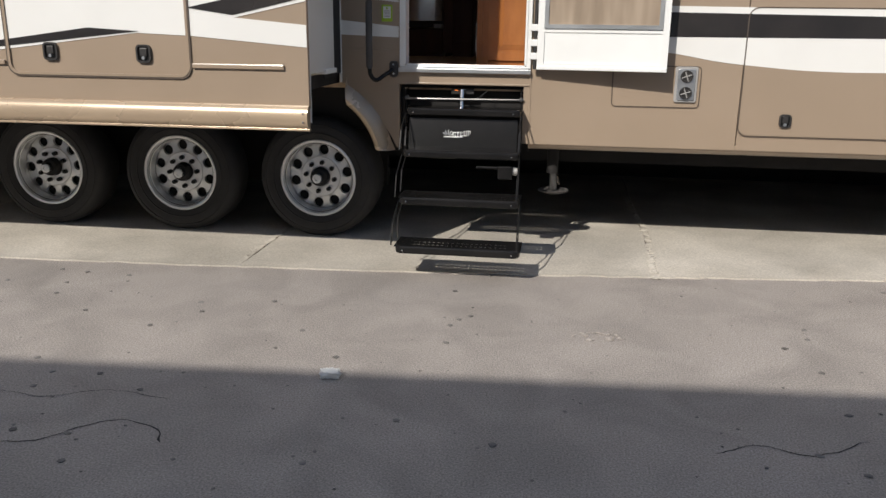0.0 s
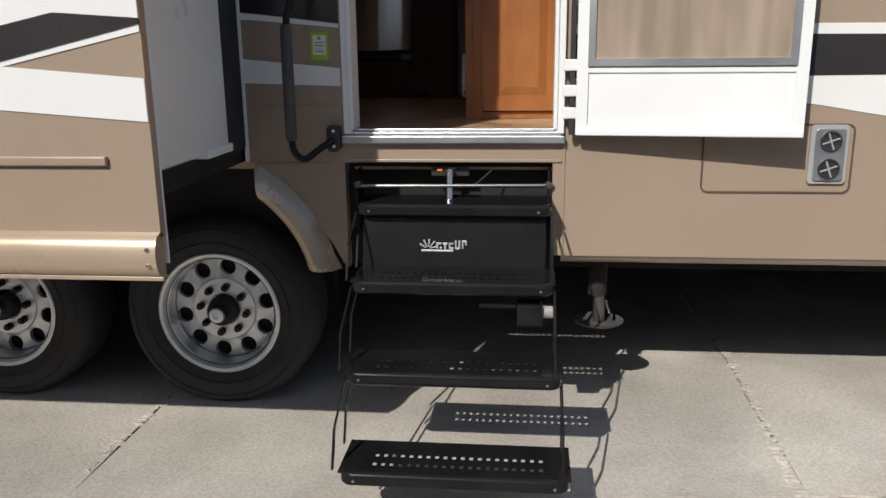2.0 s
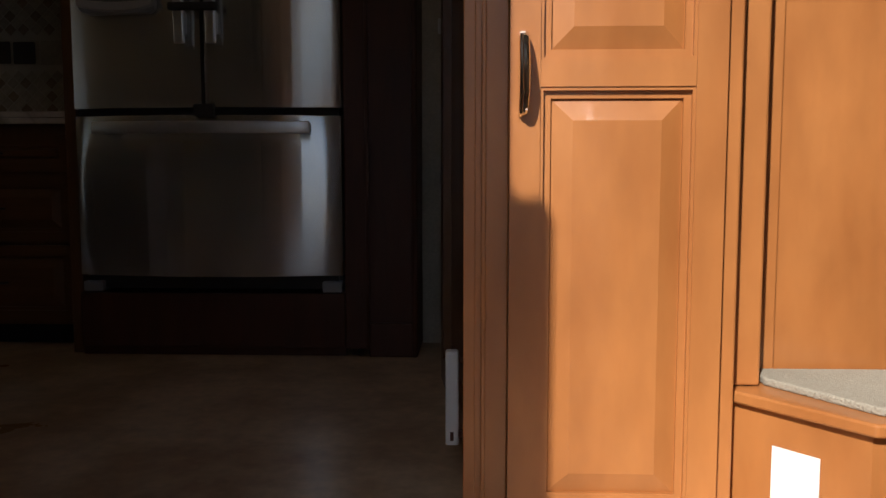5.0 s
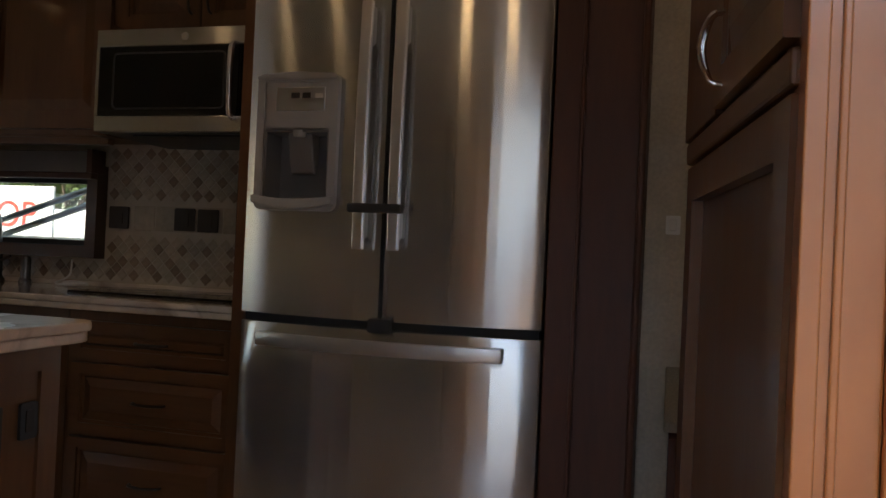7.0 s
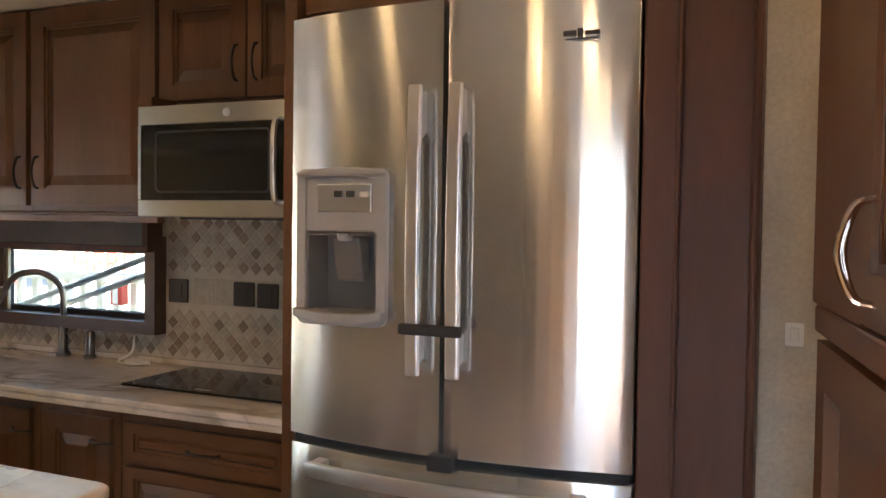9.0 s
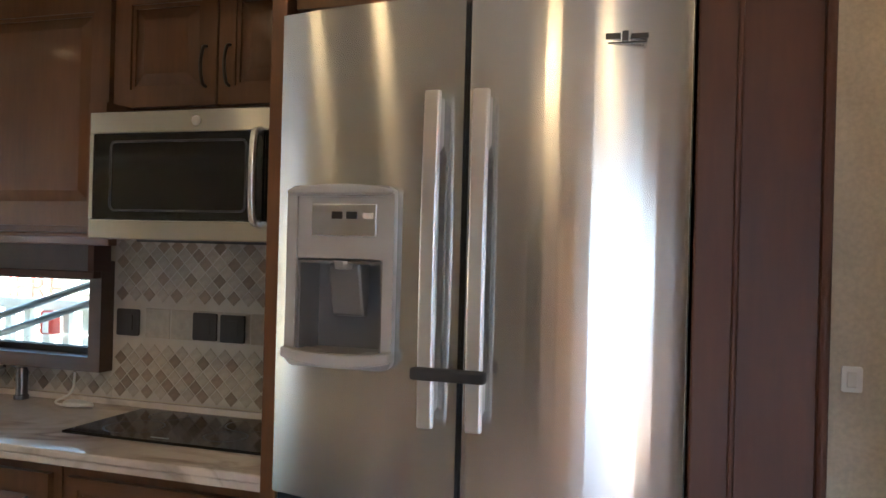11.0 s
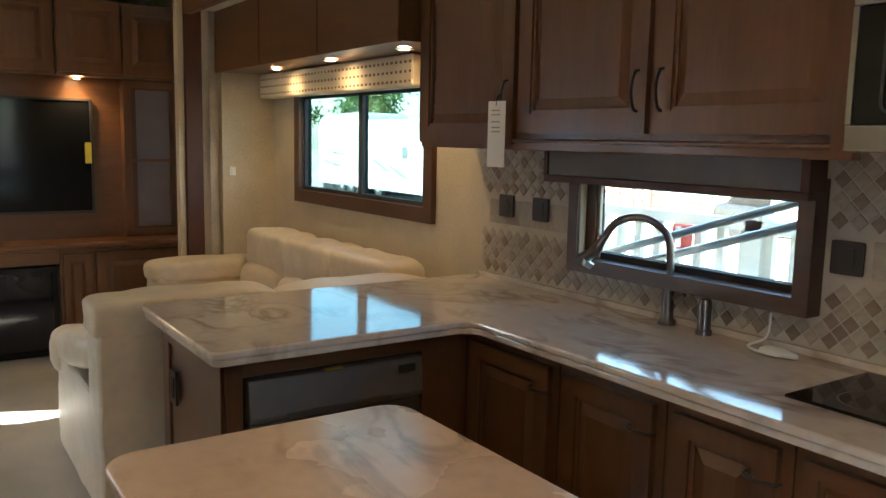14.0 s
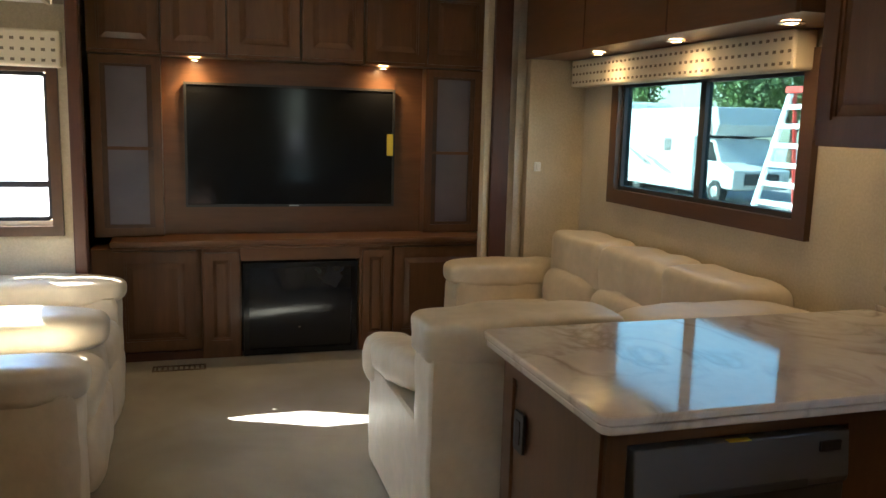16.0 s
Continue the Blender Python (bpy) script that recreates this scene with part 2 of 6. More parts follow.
GROUT = surf("grout", (0.55, 0.49, 0.40), (0.48, 0.42, 0.34), 12.0, 0.9)
BROWN_PLASTIC = surf("brown_plastic", (0.040, 0.028, 0.023), (0.032, 0.023, 0.019), 6.0, 0.5)
FABRIC = surf("valance_cloth", (0.66, 0.56, 0.40), (0.60, 0.51, 0.36), 6.0, 0.9, bump=0.3, bscale=120)
DOTS = surf("valance_dots", (0.20, 0.15, 0.10), (0.17, 0.13, 0.09), 6.0, 0.9)
GREYCLOTH = surf("grey_cloth", (0.20, 0.185, 0.175), (0.17, 0.155, 0.15), 8.0, 0.85, bump=0.2)
PAPER = surf("paper", (0.78, 0.77, 0.74), (0.74, 0.73, 0.70), 4.0, 0.7)
YELLOW = surf("yellow_paper", (0.75, 0.60, 0.06), (0.70, 0.55, 0.05), 4.0, 0.6)
GREEN = surf("green_label", (0.36, 0.52, 0.03), (0.33, 0.48, 0.03), 4.0, 0.45)
RED = surf("red_paint", (0.55, 0.05, 0.035), (0.48, 0.045, 0.03), 4.0, 0.5)
CAVITY = surf("dispenser_grey", (0.17, 0.165, 0.16), (0.15, 0.145, 0.14), 3.0, 0.35)
PANEL_GREY = surf("control_grey", (0.20, 0.193, 0.187), (0.175, 0.17, 0.163), 3.0, 0.35, metal=0.4)
DW_GREY = surf("dark_stainless", (0.17, 0.165, 0.16), (0.14, 0.135, 0.13), 3.0, 0.3, metal=0.7)
FROST = surf("frosted_panel", (0.17, 0.145, 0.165), (0.13, 0.11, 0.13), 3.0, 0.35)
ORANGE = surf("orange_marker", (0.8, 0.18, 0.02), None, 4.0, 0.3, glow=1.2)
BULB = surf("lit_lens", (1.0, 0.64, 0.30), (1.0, 0.62, 0.28), 4.0, 0.4, glow=6.0)
GLASS = glass("pane_glass")
TINT = glass("tinted_pane", (0.35, 0.43, 0.42), clear=0.93)
TINT_PALE = glass("pale_tinted_pane", (0.68, 0.69, 0.65), clear=0.95)
LEAF = surf("foliage", (0.11, 0.16, 0.035), (0.05, 0.09, 0.02), 1.5, 0.6, vary=0.25)
BARK = surf("bark", (0.16, 0.115, 0.08), (0.09, 0.065, 0.045), 6.0, 0.9, bump=0.6, bscale=20)
STUCCO = surf("stucco", (0.78, 0.76, 0.72), (0.72, 0.70, 0.66), 3.0, 0.9, bump=0.3)
YARD_WHITE = surf("chalky_white", (0.50, 0.50, 0.485), (0.44, 0.44, 0.43), 2.0, 0.5)
SEAM = surf("seam_brown", (0.10, 0.075, 0.055), (0.08, 0.06, 0.045), 3.0, 0.6)
TV_GLASS = surf("tv_glass", (0.008, 0.008, 0.009), (0.011, 0.011, 0.011), 3.0, 0.1)
TV_GLASS.node_tree.nodes["Principled BSDF"].inputs["Specular IOR Level"].default_value = 0.15
TIMBER = surf("painted_timber", (0.78, 0.76, 0.68), (0.70, 0.68, 0.60), 4.0, 0.8, stretch=(1, 1, 1), fine=0.15)

# ---- mesh helpers ----
BASE = {}


def thing(name, loc=(0, 0, 0), label="", category="", group="", kind=""):
    ob = new(name)
    ob.location = loc
    ob.empty_display_size = 0.05
    BASE[ob.name] = Vector(loc)
    return tagged(ob, label, category, group, kind)


def part(name, bm, material, parent=None, label="", smooth=False):
    """One mesh object under a thing or a part; the bmesh is in world coordinates."""
    me = bpy.data.meshes.new(name)
    o = BASE.get(parent.name, Vector()) if parent else Vector()
    bmesh.ops.translate(bm, verts=bm.verts, vec=-o)
    bm.to_mesh(me)
    bm.free()
    me.materials.append(material)
    if smooth:
        me.polygons.foreach_set("use_smooth", [True] * len(me.polygons))
        me.set_sharp_from_angle(angle=radians(38))
    ob = new(name, me)
    if parent:
        ob.parent = parent
    BASE[ob.name] = o
    if label:
        ob["label"] = label
    return ob


def single(name, bm, material, label="", category="", kind="", group="", smooth=False):
    return tagged(part(name, bm, material, None, "", smooth), label, category, group, kind)


def B(*boxes, bevel=0.0, seg=2):
    """A bmesh of boxes (x0, x1, y0, y1, z0, z1), with bevelled edges."""
    bm = bmesh.new()
    for x0, x1, y0, y1, z0, z1 in boxes:
        r = bmesh.ops.create_cube(bm, size=1.0)
        bmesh.ops.scale(bm, verts=r["verts"], vec=(x1 - x0, y1 - y0, z1 - z0))
        bmesh.ops.translate(bm, verts=r["verts"], vec=((x0 + x1) / 2, (y0 + y1) / 2, (z0 + z1) / 2))
    if bevel:
        bmesh.ops.bevel(bm, geom=list(bm.edges), offset=bevel, segments=seg, profile=0.5, affect="EDGES", clamp_overlap=True)
    return bm


def prism(pts, axis, a, b, bevel=0.0, seg=2):
    """A flat outline pushed from a to b along an axis; pts are the two other coordinates in order."""
    bm = bmesh.new()
    ix = {"x": lambda u, v, w: (w, u, v), "y": lambda u, v, w: (u, w, v), "z": lambda u, v, w: (u, v, w)}[axis]
    lo = [bm.verts.new(ix(u, v, a)) for u, v in pts]
    hi = [bm.verts.new(ix(u, v, b)) for u, v in pts]
    n = len(pts)
    bm.faces.new(lo[::-1])
    bm.faces.new(hi)
    for i in range(n):
        bm.faces.new((lo[i], lo[(i + 1) % n], hi[(i + 1) % n], hi[i]))
    bmesh.ops.recalc_face_normals(bm, faces=bm.faces)
    if bevel:
        bmesh.ops.bevel(bm, geom=list(bm.edges), offset=bevel, segments=seg, profile=0.5, affect="EDGES", clamp_overlap=True)
    return bm


def round_rect(x0, x1, y0, y1, r, n=6):
    pts = []
    for cx, cy, a0 in ((x1 - r, y1 - r, 0), (x0 + r, y1 - r, 90), (x0 + r, y0 + r, 180), (x1 - r, y0 + r, 270)):
        for i in range(n + 1):
            a = radians(a0 + 90 * i / n)
            pts.append((cx + r * math.cos(a), cy + r * math.sin(a)))
    return pts


def frame_of(x0, x1, z0, z1, w, axis, a, b, r=0.0):
    """A flat ring: outer rectangle, w wide inwards."""
    bm = bmesh.new()
    ix = {"x": lambda u, v, q: (q, u, v), "y": lambda u, v, q: (u, q, v), "z": lambda u, v, q: (u, v, q)}[axis]
    if r:
        po, pi = round_rect(x0, x1, z0, z1, r), round_rect(x0 + w, x1 - w, z0 + w, z1 - w, max(r - w, 0.003))
    else:
        po = [(x0, z0), (x1, z0), (x1, z1), (x0, z1)]
        pi = [(x0 + w, z0 + w), (x1 - w, z0 + w), (x1 - w, z1 - w), (x0 + w, z1 - w)]
    rings = [[bm.verts.new(ix(u, v, q)) for u, v in p] for p, q in ((po, a), (po, b), (pi, b), (pi, a))]
    n = len(po)
    for k in range(4):
        for i in range(n):
            bm.faces.new((rings[k][i], rings[k][(i + 1) % n], rings[(k + 1) % 4][(i + 1) % n], rings[(k + 1) % 4][i]))
    bmesh.ops.recalc_face_normals(bm, faces=bm.faces)
    return bm


def tube(pts, r, n=10, closed_ends=True, bm=None):
    bm = bm or bmesh.new()
    pts = [Vector(p) for p in pts]
    rr = r if isinstance(r, (list, tuple)) else [r] * len(pts)
    rings, up = [], None
    for i, p in enumerate(pts):
        d = (pts[min(i + 1, len(pts) - 1)] - pts[max(i - 1, 0)]).normalized()
        if up is None:
            up = d.orthogonal().normalized()
        up = (up - d * up.dot(d)).normalized()
        s = d.cross(up)
        rings.append([bm.verts.new(p + rr[i] * (math.cos(2 * math.pi * k / n) * up + math.sin(2 * math.pi * k / n) * s)) for k in range(n)])
    for a, b in zip(rings, rings[1:]):
        for k in range(n):
            bm.faces.new((a[k], a[(k + 1) % n], b[(k + 1) % n], b[k]))
    if closed_ends:
        bm.faces.new(rings[0][::-1])
        bm.faces.new(rings[-1])
    return bm


def curve_pts(pts, n=8):
    """A smooth line through the points."""
    P = [Vector(p) for p in pts]
    P = [2 * P[0] - P[1]] + P + [2 * P[-1] - P[-2]]
    out = []
    for i in range(1, len(P) - 2):
        a, b, c, d = P[i - 1:i + 3]
        for k in range(n):
            t = k / n
            out.append(0.5 * (2 * b + (c - a) * t + (2 * a - 5 * b + 4 * c - d) * t * t + (3 * b - a - 3 * c + d) * t ** 3))
    return out + [P[-2]]


def lathe(profile, centre, axis="y", n=40):
    """Turns (radius, along) pairs round an axis through the centre."""
    bm = bmesh.new()
    c = Vector(centre)
    rings = []
    for r, h in profile:
        ring = []
        for k in range(n):
            a = 2 * math.pi * k / n
            u, v = r * math.cos(a), r * math.sin(a)
            ring.append(bm.verts.new(c + Vector({"y": (u, h, v), "z": (u, v, h), "x": (h, u, v)}[axis])))
        rings.append(ring)
    for a, b in zip(rings, rings[1:]):
        for k in range(n):
            bm.faces.new((a[k], a[(k + 1) % n], b[(k + 1) % n], b[k]))
    bmesh.ops.remove_doubles(bm, verts=bm.verts, dist=1e-5)
    bmesh.ops.recalc_face_normals(bm, faces=bm.faces)
    return bm


def cushion(x0, x1, y0, y1, z0, z1, e=0.35, n=14, bm=None, sag=0.0, seed=0):
    """A soft block: a rounded box with full, slightly uneven sides."""
    bm = bm or bmesh.new()
    c = Vector(((x0 + x1) / 2, (y0 + y1) / 2, (z0 + z1) / 2))
    h = Vector(((x1 - x0) / 2, (y1 - y0) / 2, (z1 - z0) / 2))
    sub = bmesh.new()
    bmesh.ops.create_cube(sub, size=2.0)
    bmesh.ops.subdivide_edges(sub, edges=sub.edges, cuts=n, use_grid_fill=True)
    for v in sub.verts:
        p = v.co.copy()
        m = max(abs(p.x), abs(p.y), abs(p.z))
        q = 2.0 / e
        k = (abs(p.x) ** q + abs(p.y) ** q + abs(p.z) ** q) ** (1 / q)
        p = p * (m / k)
        w = Vector((c.x + p.x * h.x, c.y + p.y * h.y, c.z + p.z * h.z))
        wob = noise.noise(w * 7 + Vector((seed, 0, 0))) * 0.012 + noise.noise(w * 23) * 0.003
        w += p.normalized() * wob
        if sag:
            w.z -= sag * (1 - p.x * p.x) * (1 - p.y * p.y) * (1 if p.z > 0 else 0)
        v.co = w
    me = bpy.data.meshes.new("tmp")
    sub.to_mesh(me)
    sub.free()
    bm.from_mesh(me)
    bpy.data.meshes.remove(me)
    return bm


def raised_door(u0, u1, z0, z1, axis, face, out, rail=0.055):
    """A cabinet door with stiles, rails and a raised centre panel. face: its back plane, out: -1 or 1."""
    t = 0.02 * out
    bm = frame_of(u0, u1, z0, z1, rail, axis, face, face + t)
    f2 = frame_of(u0 + rail, u1 - rail, z0 + rail, z1 - rail, 0.012, axis, face, face + 0.012 * out)
    ix = {"x": lambda u, v, q: (q, u, v), "y": lambda u, v, q: (u, q, v)}[axis]
    a, b, c, d = u0 + rail + 0.012, u1 - rail - 0.012, z0 + rail + 0.012, z1 - rail - 0.012
    s = min(0.035, (b - a) * 0.22, (d - c) * 0.22)
    lo = [bm.verts.new(ix(u, v, face + 0.006 * out)) for u, v in ((a, c), (b, c), (b, d), (a, d))]
    hi = [bm.verts.new(ix(u, v, face + 0.018 * out)) for u, v in ((a + s, c + s), (b - s, c + s), (b - s, d - s), (a + s, d - s))]
    for i in range(4):
        bm.faces.new((lo[i], lo[(i + 1) % 4], hi[(i + 1) % 4], hi[i]))
    bm.faces.new(hi)
    me = bpy.data.meshes.new("tmp")
    f2.to_mesh(me)
    f2.free()
    bm.from_mesh(me)
    bpy.data.meshes.remove(me)
    bmesh.ops.recalc_face_normals(bm, faces=bm.faces)
    return bm


def bow_handle(p, length, axis, out, r=0.005, stand=0.03):
    """A bow pull along axis ('z', 'x' or 'y') standing off in the direction out."""
    p, o = Vector(p), Vector(out)
    d = {"x": Vector((1, 0, 0)), "y": Vector((0, 1, 0)), "z": Vector((0, 0, 1))}[axis]
    pts = [p - d * length / 2, p - d * length * 0.42 + o * stand * 0.6, p + o * stand, p + d * length * 0.42 + o * stand * 0.6, p + d * length / 2]
    return tube(curve_pts(pts, 5), r, 8)


def words(name, text, size, material, m, parent=None, depth=0.001, label=""):
    cu = bpy.data.curves.new(name, "FONT")
    cu.body, cu.size, cu.extrude, cu.align_x, cu.align_y = text, size, depth, "CENTER", "CENTER"
    tmp = bpy.data.objects.new("tmp_text", cu)
    scene.collection.objects.link(tmp)
    me = bpy.data.meshes.new_from_object(tmp.evaluated_get(bpy.context.evaluated_depsgraph_get()))
    bpy.data.objects.remove(tmp)
    bm = bmesh.new()
    bm.from_mesh(me)
    bpy.data.meshes.remove(me)
    bm.transform(m)
    return part(name, bm, material, parent, label)

# ---- ground and yard ----
single("ground", B((-150, 150, -150, 150, -0.3, 0.0)), ASPHALT, "weathered grey asphalt yard", "ground", "structure")
pavement = thing("pavement", (0, 0, 0), "strip of pale cracked concrete beside the trailer", "pavement", "", "structure")


def slab(x0, x1, y1, seed):
    """A concrete slab with ragged edges, 8 mm proud of the asphalt."""
    bm = bmesh.new()
    edge = lambda x: -0.587 + 0.085 * x + 0.012 * x * x * (1 if abs(x) < 3 else 0.25) + 0.018 * noise.noise((x * 6, seed, 0)) + 0.012 * noise.noise((x * 19, seed, 3))
    n = 44
    rows = []
    for i in range(n + 1):
        x = x0 + (x1 - x0) * i / n
        rows.append((x, edge(x)))
    side = lambda y, s: 0.012 * noise.noise((y * 9, s, 5)) + 0.02 * noise.noise((y * 2.5, s, 7))
    right = [(x1 + side(y, x1), y) for y in np.linspace(rows[-1][1], y1, 16)[1:]]
    left = [(x0 + 0.012 + side(y, x0), y) for y in np.linspace(y1, rows[0][1], 16)]
    pts = rows + right + left[:-1]
    return prism(pts, "z", -0.05, 0.008)


for i, (a, b) in enumerate(((-9.7, -7.5), (-7.5, -5.3), (-5.3, -3.1), (-3.1, -0.92), (-0.92, 1.29), (1.29, 3.5), (3.5, 5.7))):
    part("slab", slab(a, b, 4.2, i), CONCRETE, pavement)
rnd = random.Random(11)
for jx in (-0.92, 1.29, 3.5):
    bm = bmesh.new()
    for i in range(150):
        y = rnd.uniform(-.5, 1.6)
        r = rnd.choice((.004, .006, .009, .013))
        k = bmesh.ops.create_icosphere(bm, subdivisions=1, radius=r)
        for v in k["verts"]:
            v.co = Vector((v.co.x * rnd.uniform(.8, 1.6) + jx + rnd.gauss(0, .012) + .02 * math.sin(y * 3.1), v.co.y * rnd.uniform(.8, 1.8) + y, v.co.z * .4 + .008))
    single("joint_rubble", bm, CONCRETE, "crumbled concrete crumbs along a slab joint", "rubble", "stuff")
random.seed(4)
bm = bmesh.new()
for i in range(520):
    x, y, r = random.uniform(-3, 3.5), random.uniform(-3.6, -0.5), random.choice((0.002, 0.003, 0.004, 0.005, 0.006, 0.011))
    k = bmesh.ops.create_icosphere(bm, subdivisions=1, radius=r)
    for v in k["verts"]:
        v.co = Vector((v.co.x * random.uniform(0.8, 1.8) + x, v.co.y * random.uniform(0.8, 1.6) + y, v.co.z * 0.35 + 0.002))
single("gravel_bits", bm, GRIT, "scattered grit and pebbles on the asphalt", "gravel", "stuff")
bm = cushion(-0.092, -0.032, -1.942, -1.905, 0.0, 0.022, 0.3, 3, seed=3)
random.seed(9)
for v in bm.verts:
    v.co += Vector((random.uniform(-.006, .006), random.uniform(-.005, .005), random.uniform(0, .008)))
single("paper_scrap", bm, PAPER, "small white crumpled scrap lying on the asphalt", "litter")
bm = bmesh.new()
for i in range(26):
    a = random.uniform(0, 6.28)
    u = random.uniform(-.03, .03)
    w = random.uniform(.012, .03)
    cushion(0.93 + 0.08 * math.cos(a) + u, 0.93 + 0.08 * math.cos(a) + u + w, -1.36 + .045 * math.sin(a), -1.345 + .045 * math.sin(a), 0, 0.008, 0.9, 1, bm, seed=i)
single("crumbled_patch", bm, ASPHALT, "crumbled pale patch of broken asphalt crust", "rubble", "stuff")
def crack(pts, w=.006):
    bm = bmesh.new()
    P = curve_pts([(x, y, .0015) for x, y in pts], 7)
    rows = []
    for i, p in enumerate(P):
        d = (P[min(i + 1, len(P) - 1)] - P[max(i - 1, 0)]).normalized()
        q = Vector((-d.y, d.x, 0)) * w * (.4 + abs(noise.noise(p * 14))) * (1 if 0 < i < len(P) - 1 else .1)
        j = Vector((noise.noise(p * 21), noise.noise(p * 23 + Vector((5, 0, 0))), 0)) * .012
        rows.append((bm.verts.new(p + q + j), bm.verts.new(p - q + j)))
    for (a, b), (c, d) in zip(rows, rows[1:]):
        bm.faces.new((a, b, d, c))
    single("asphalt_crack", bm, UNDER, "thin dark crack in the asphalt", "crack", "structure")


crack([(-.98, -2.56), (-.84, -2.53), (-.72, -2.40), (-.64, -2.36), (-.5, -2.40), (-.45, -2.48)], .0035)
crack([(-1.3, -2.2), (-1.0, -2.24), (-.8, -2.16), (-.55, -2.2)], .002)
crack([(1.25, -2.28), (1.4, -2.2), (1.55, -2.24), (1.75, -2.12)], .003)
# the building behind the walker that shades the near asphalt
bld = thing("building", (0, -7.2, 0), "plain stucco building behind the walker", "building")
def turned(bm, deg, c):
    bmesh.ops.rotate(bm, verts=bm.verts, cent=c, matrix=Matrix.Rotation(radians(deg), 3, "Z"))
    return bm
part("wall", turned(B((-16, 16, -9.0, -7.2, 0, 4.375)), 3.7, (0, -7.2, 0)), STUCCO, bld)
part("roof", turned(B((-16.2, 16.2, -9.2, -7.0, 4.375, 4.545), bevel=0.02), 3.7, (0, -7.2, 0)), WHITE_METAL, bld)
part("door", turned(B((-2, 1, -7.22, -7.16, 0, 2.8)), 3.7, (0, -7.2, 0)), ALU, bld)

# ---- trailer shell ----
DX0, DX1, DZ1 = -0.133, 0.531, 2.86
wall = thing("wall_south", (0, 0, 0.6), "tan and white trailer side wall with dark swoosh stripes", "wall", "", "structure")
T = 0.055
bm = B((-0.505, DX0, 0, T, 0.93, 3.9), (DX1, 1.69, 0, T, 0.615, 3.9), (1.696, 6.0, 0, T, 0.615, 3.9), (DX0, DX1, 0, T, DZ1, 3.9), (-9.0, -6.35, 0, T, 0.62, 3.9), (-6.35, -0.505, 0, T, 3.06, 3.9), (DX0, DX1, 0, T, 0.932, 0.998))
part("skin", bm, TAN, wall)
arch = [(-0.48, 0.932)] + [(-0.676 + 0.53 * math.cos(radians(a)), 0.365 + 0.53 * math.sin(radians(a))) for a in range(68, 22, -4)] + [(-0.172, 0.56), (-0.172, 0.932)]
part("skin", prism(arch, "y", 0.0, T), TAN, wall)
curl = [(0.0, 0.64)] + [(0.06 - 0.06 * math.cos(radians(a)), 0.64 - 0.06 * math.sin(radians(a))) for a in range(0, 91, 15)] + [(0.10, 0.58), (0.10, 0.60), (0.055, 0.60), (0.03, 0.64)]
part("skirt", prism(curl, "x", 0.566, 6.0), TAN, wall, "rolled lower edge", True)
# fender flare
bm = bmesh.new()
prev = None
for a in range(80, 18, -2):
    c, s = math.cos(radians(a)), math.sin(radians(a))
    r0 = 0.415 + 0.08 * max(a - 28, 0) / 42
    ring = []
    for r, y in ((0, 0.05), (0, -0.03), (.012, -0.045), (.03, -0.052), (.062, -0.04), (.085, -0.012), (.10, 0.004)):
        ring.append(bm.verts.new((max(-0.676 + (r0 + r) * c, -0.476 + r * .01), y, max(0.365 + (r0 + r) * s, 0.555))))
    if prev:
        for k in range(6):
            bm.faces.new((prev[k], prev[k + 1], ring[k + 1], ring[k]))
    prev = ring
bmesh.ops.recalc_face_normals(bm, faces=bm.faces)
part("fender_flare", bm, GOLD, wall, "moulded tan wheel arch", True)


def stripe(pts, mat, y=-0.003, host=wall, name="stripe"):
    return part(name, prism(pts, "y", y, 0.001 if host is wall else -0.868), mat, host)


def smooth2(pts, n=10):
    return [(p.x, p.y) for p in curve_pts([(u, v, 0) for u, v in pts], n)]


lo = smooth2([(0.58, 1.20), (1.0, 1.165), (1.34, 1.122), (1.69, 1.071), (2.37, 1.042), (4.0, 1.10), (5.9, 1.30)])
stripe(lo + [(5.9, 1.46), (2.37, 1.214), (0.58, 1.206)], WHITE)
stripe([(0.58, 1.206), (2.37, 1.214), (5.9, 1.46), (5.9, 1.62), (2.37, 1.325), (0.58, 1.345)], STRIPE, -0.0034)
stripe([(0.58, 1.345), (1.67, 1.33), (2.37, 1.325), (5.9, 1.62), (5.9, 1.66), (2.37, 1.36), (0.58, 1.375)], WHITE)
stripe([(0.58, 1.43), (5.9, 1.70), (5.9, 3.6), (0.58, 2.4)], WHITE)
stripe([(-0.503, 1.199), (-0.175, 1.187), (-0.175, 1.246), (-0.503, 1.278)], WHITE)
stripe([(-0.503, 1.405), (-0.43, 1.40), (-0.175, 1.375), (-0.175, 1.387), (-0.44, 1.42), (-0.503, 1.426)], WHITE)
stripe([(-0.503, 1.428), (-0.44, 1.422), (-0.175, 1.389), (-0.175, 1.60), (-0.503, 1.66)], STRIPE)
stripe([(-0.503, 1.665), (-0.175, 1.605), (-0.175, 3.4), (-0.503, 3.4)], WHITE)
part("corner_trim", B((-0.517, -0.503, -0.014, 0.0, 0.935, 3.05), bevel=0.004), WHITE_METAL, wall)
part("rib", B((-0.455, -0.202, -0.005, 0.0, 1.112, 1.122), bevel=0.002), TAN, wall)
part("sill_rib", B((DX0 - 0.03, DX1 + 0.03, -0.006, 0.0, 0.934, 0.944), bevel=0.002), TAN, wall)
part("edge_trim", B((0.562, 0.572, -0.004, 0.0, 0.62, 1.0), bevel=0.002), TAN, wall)
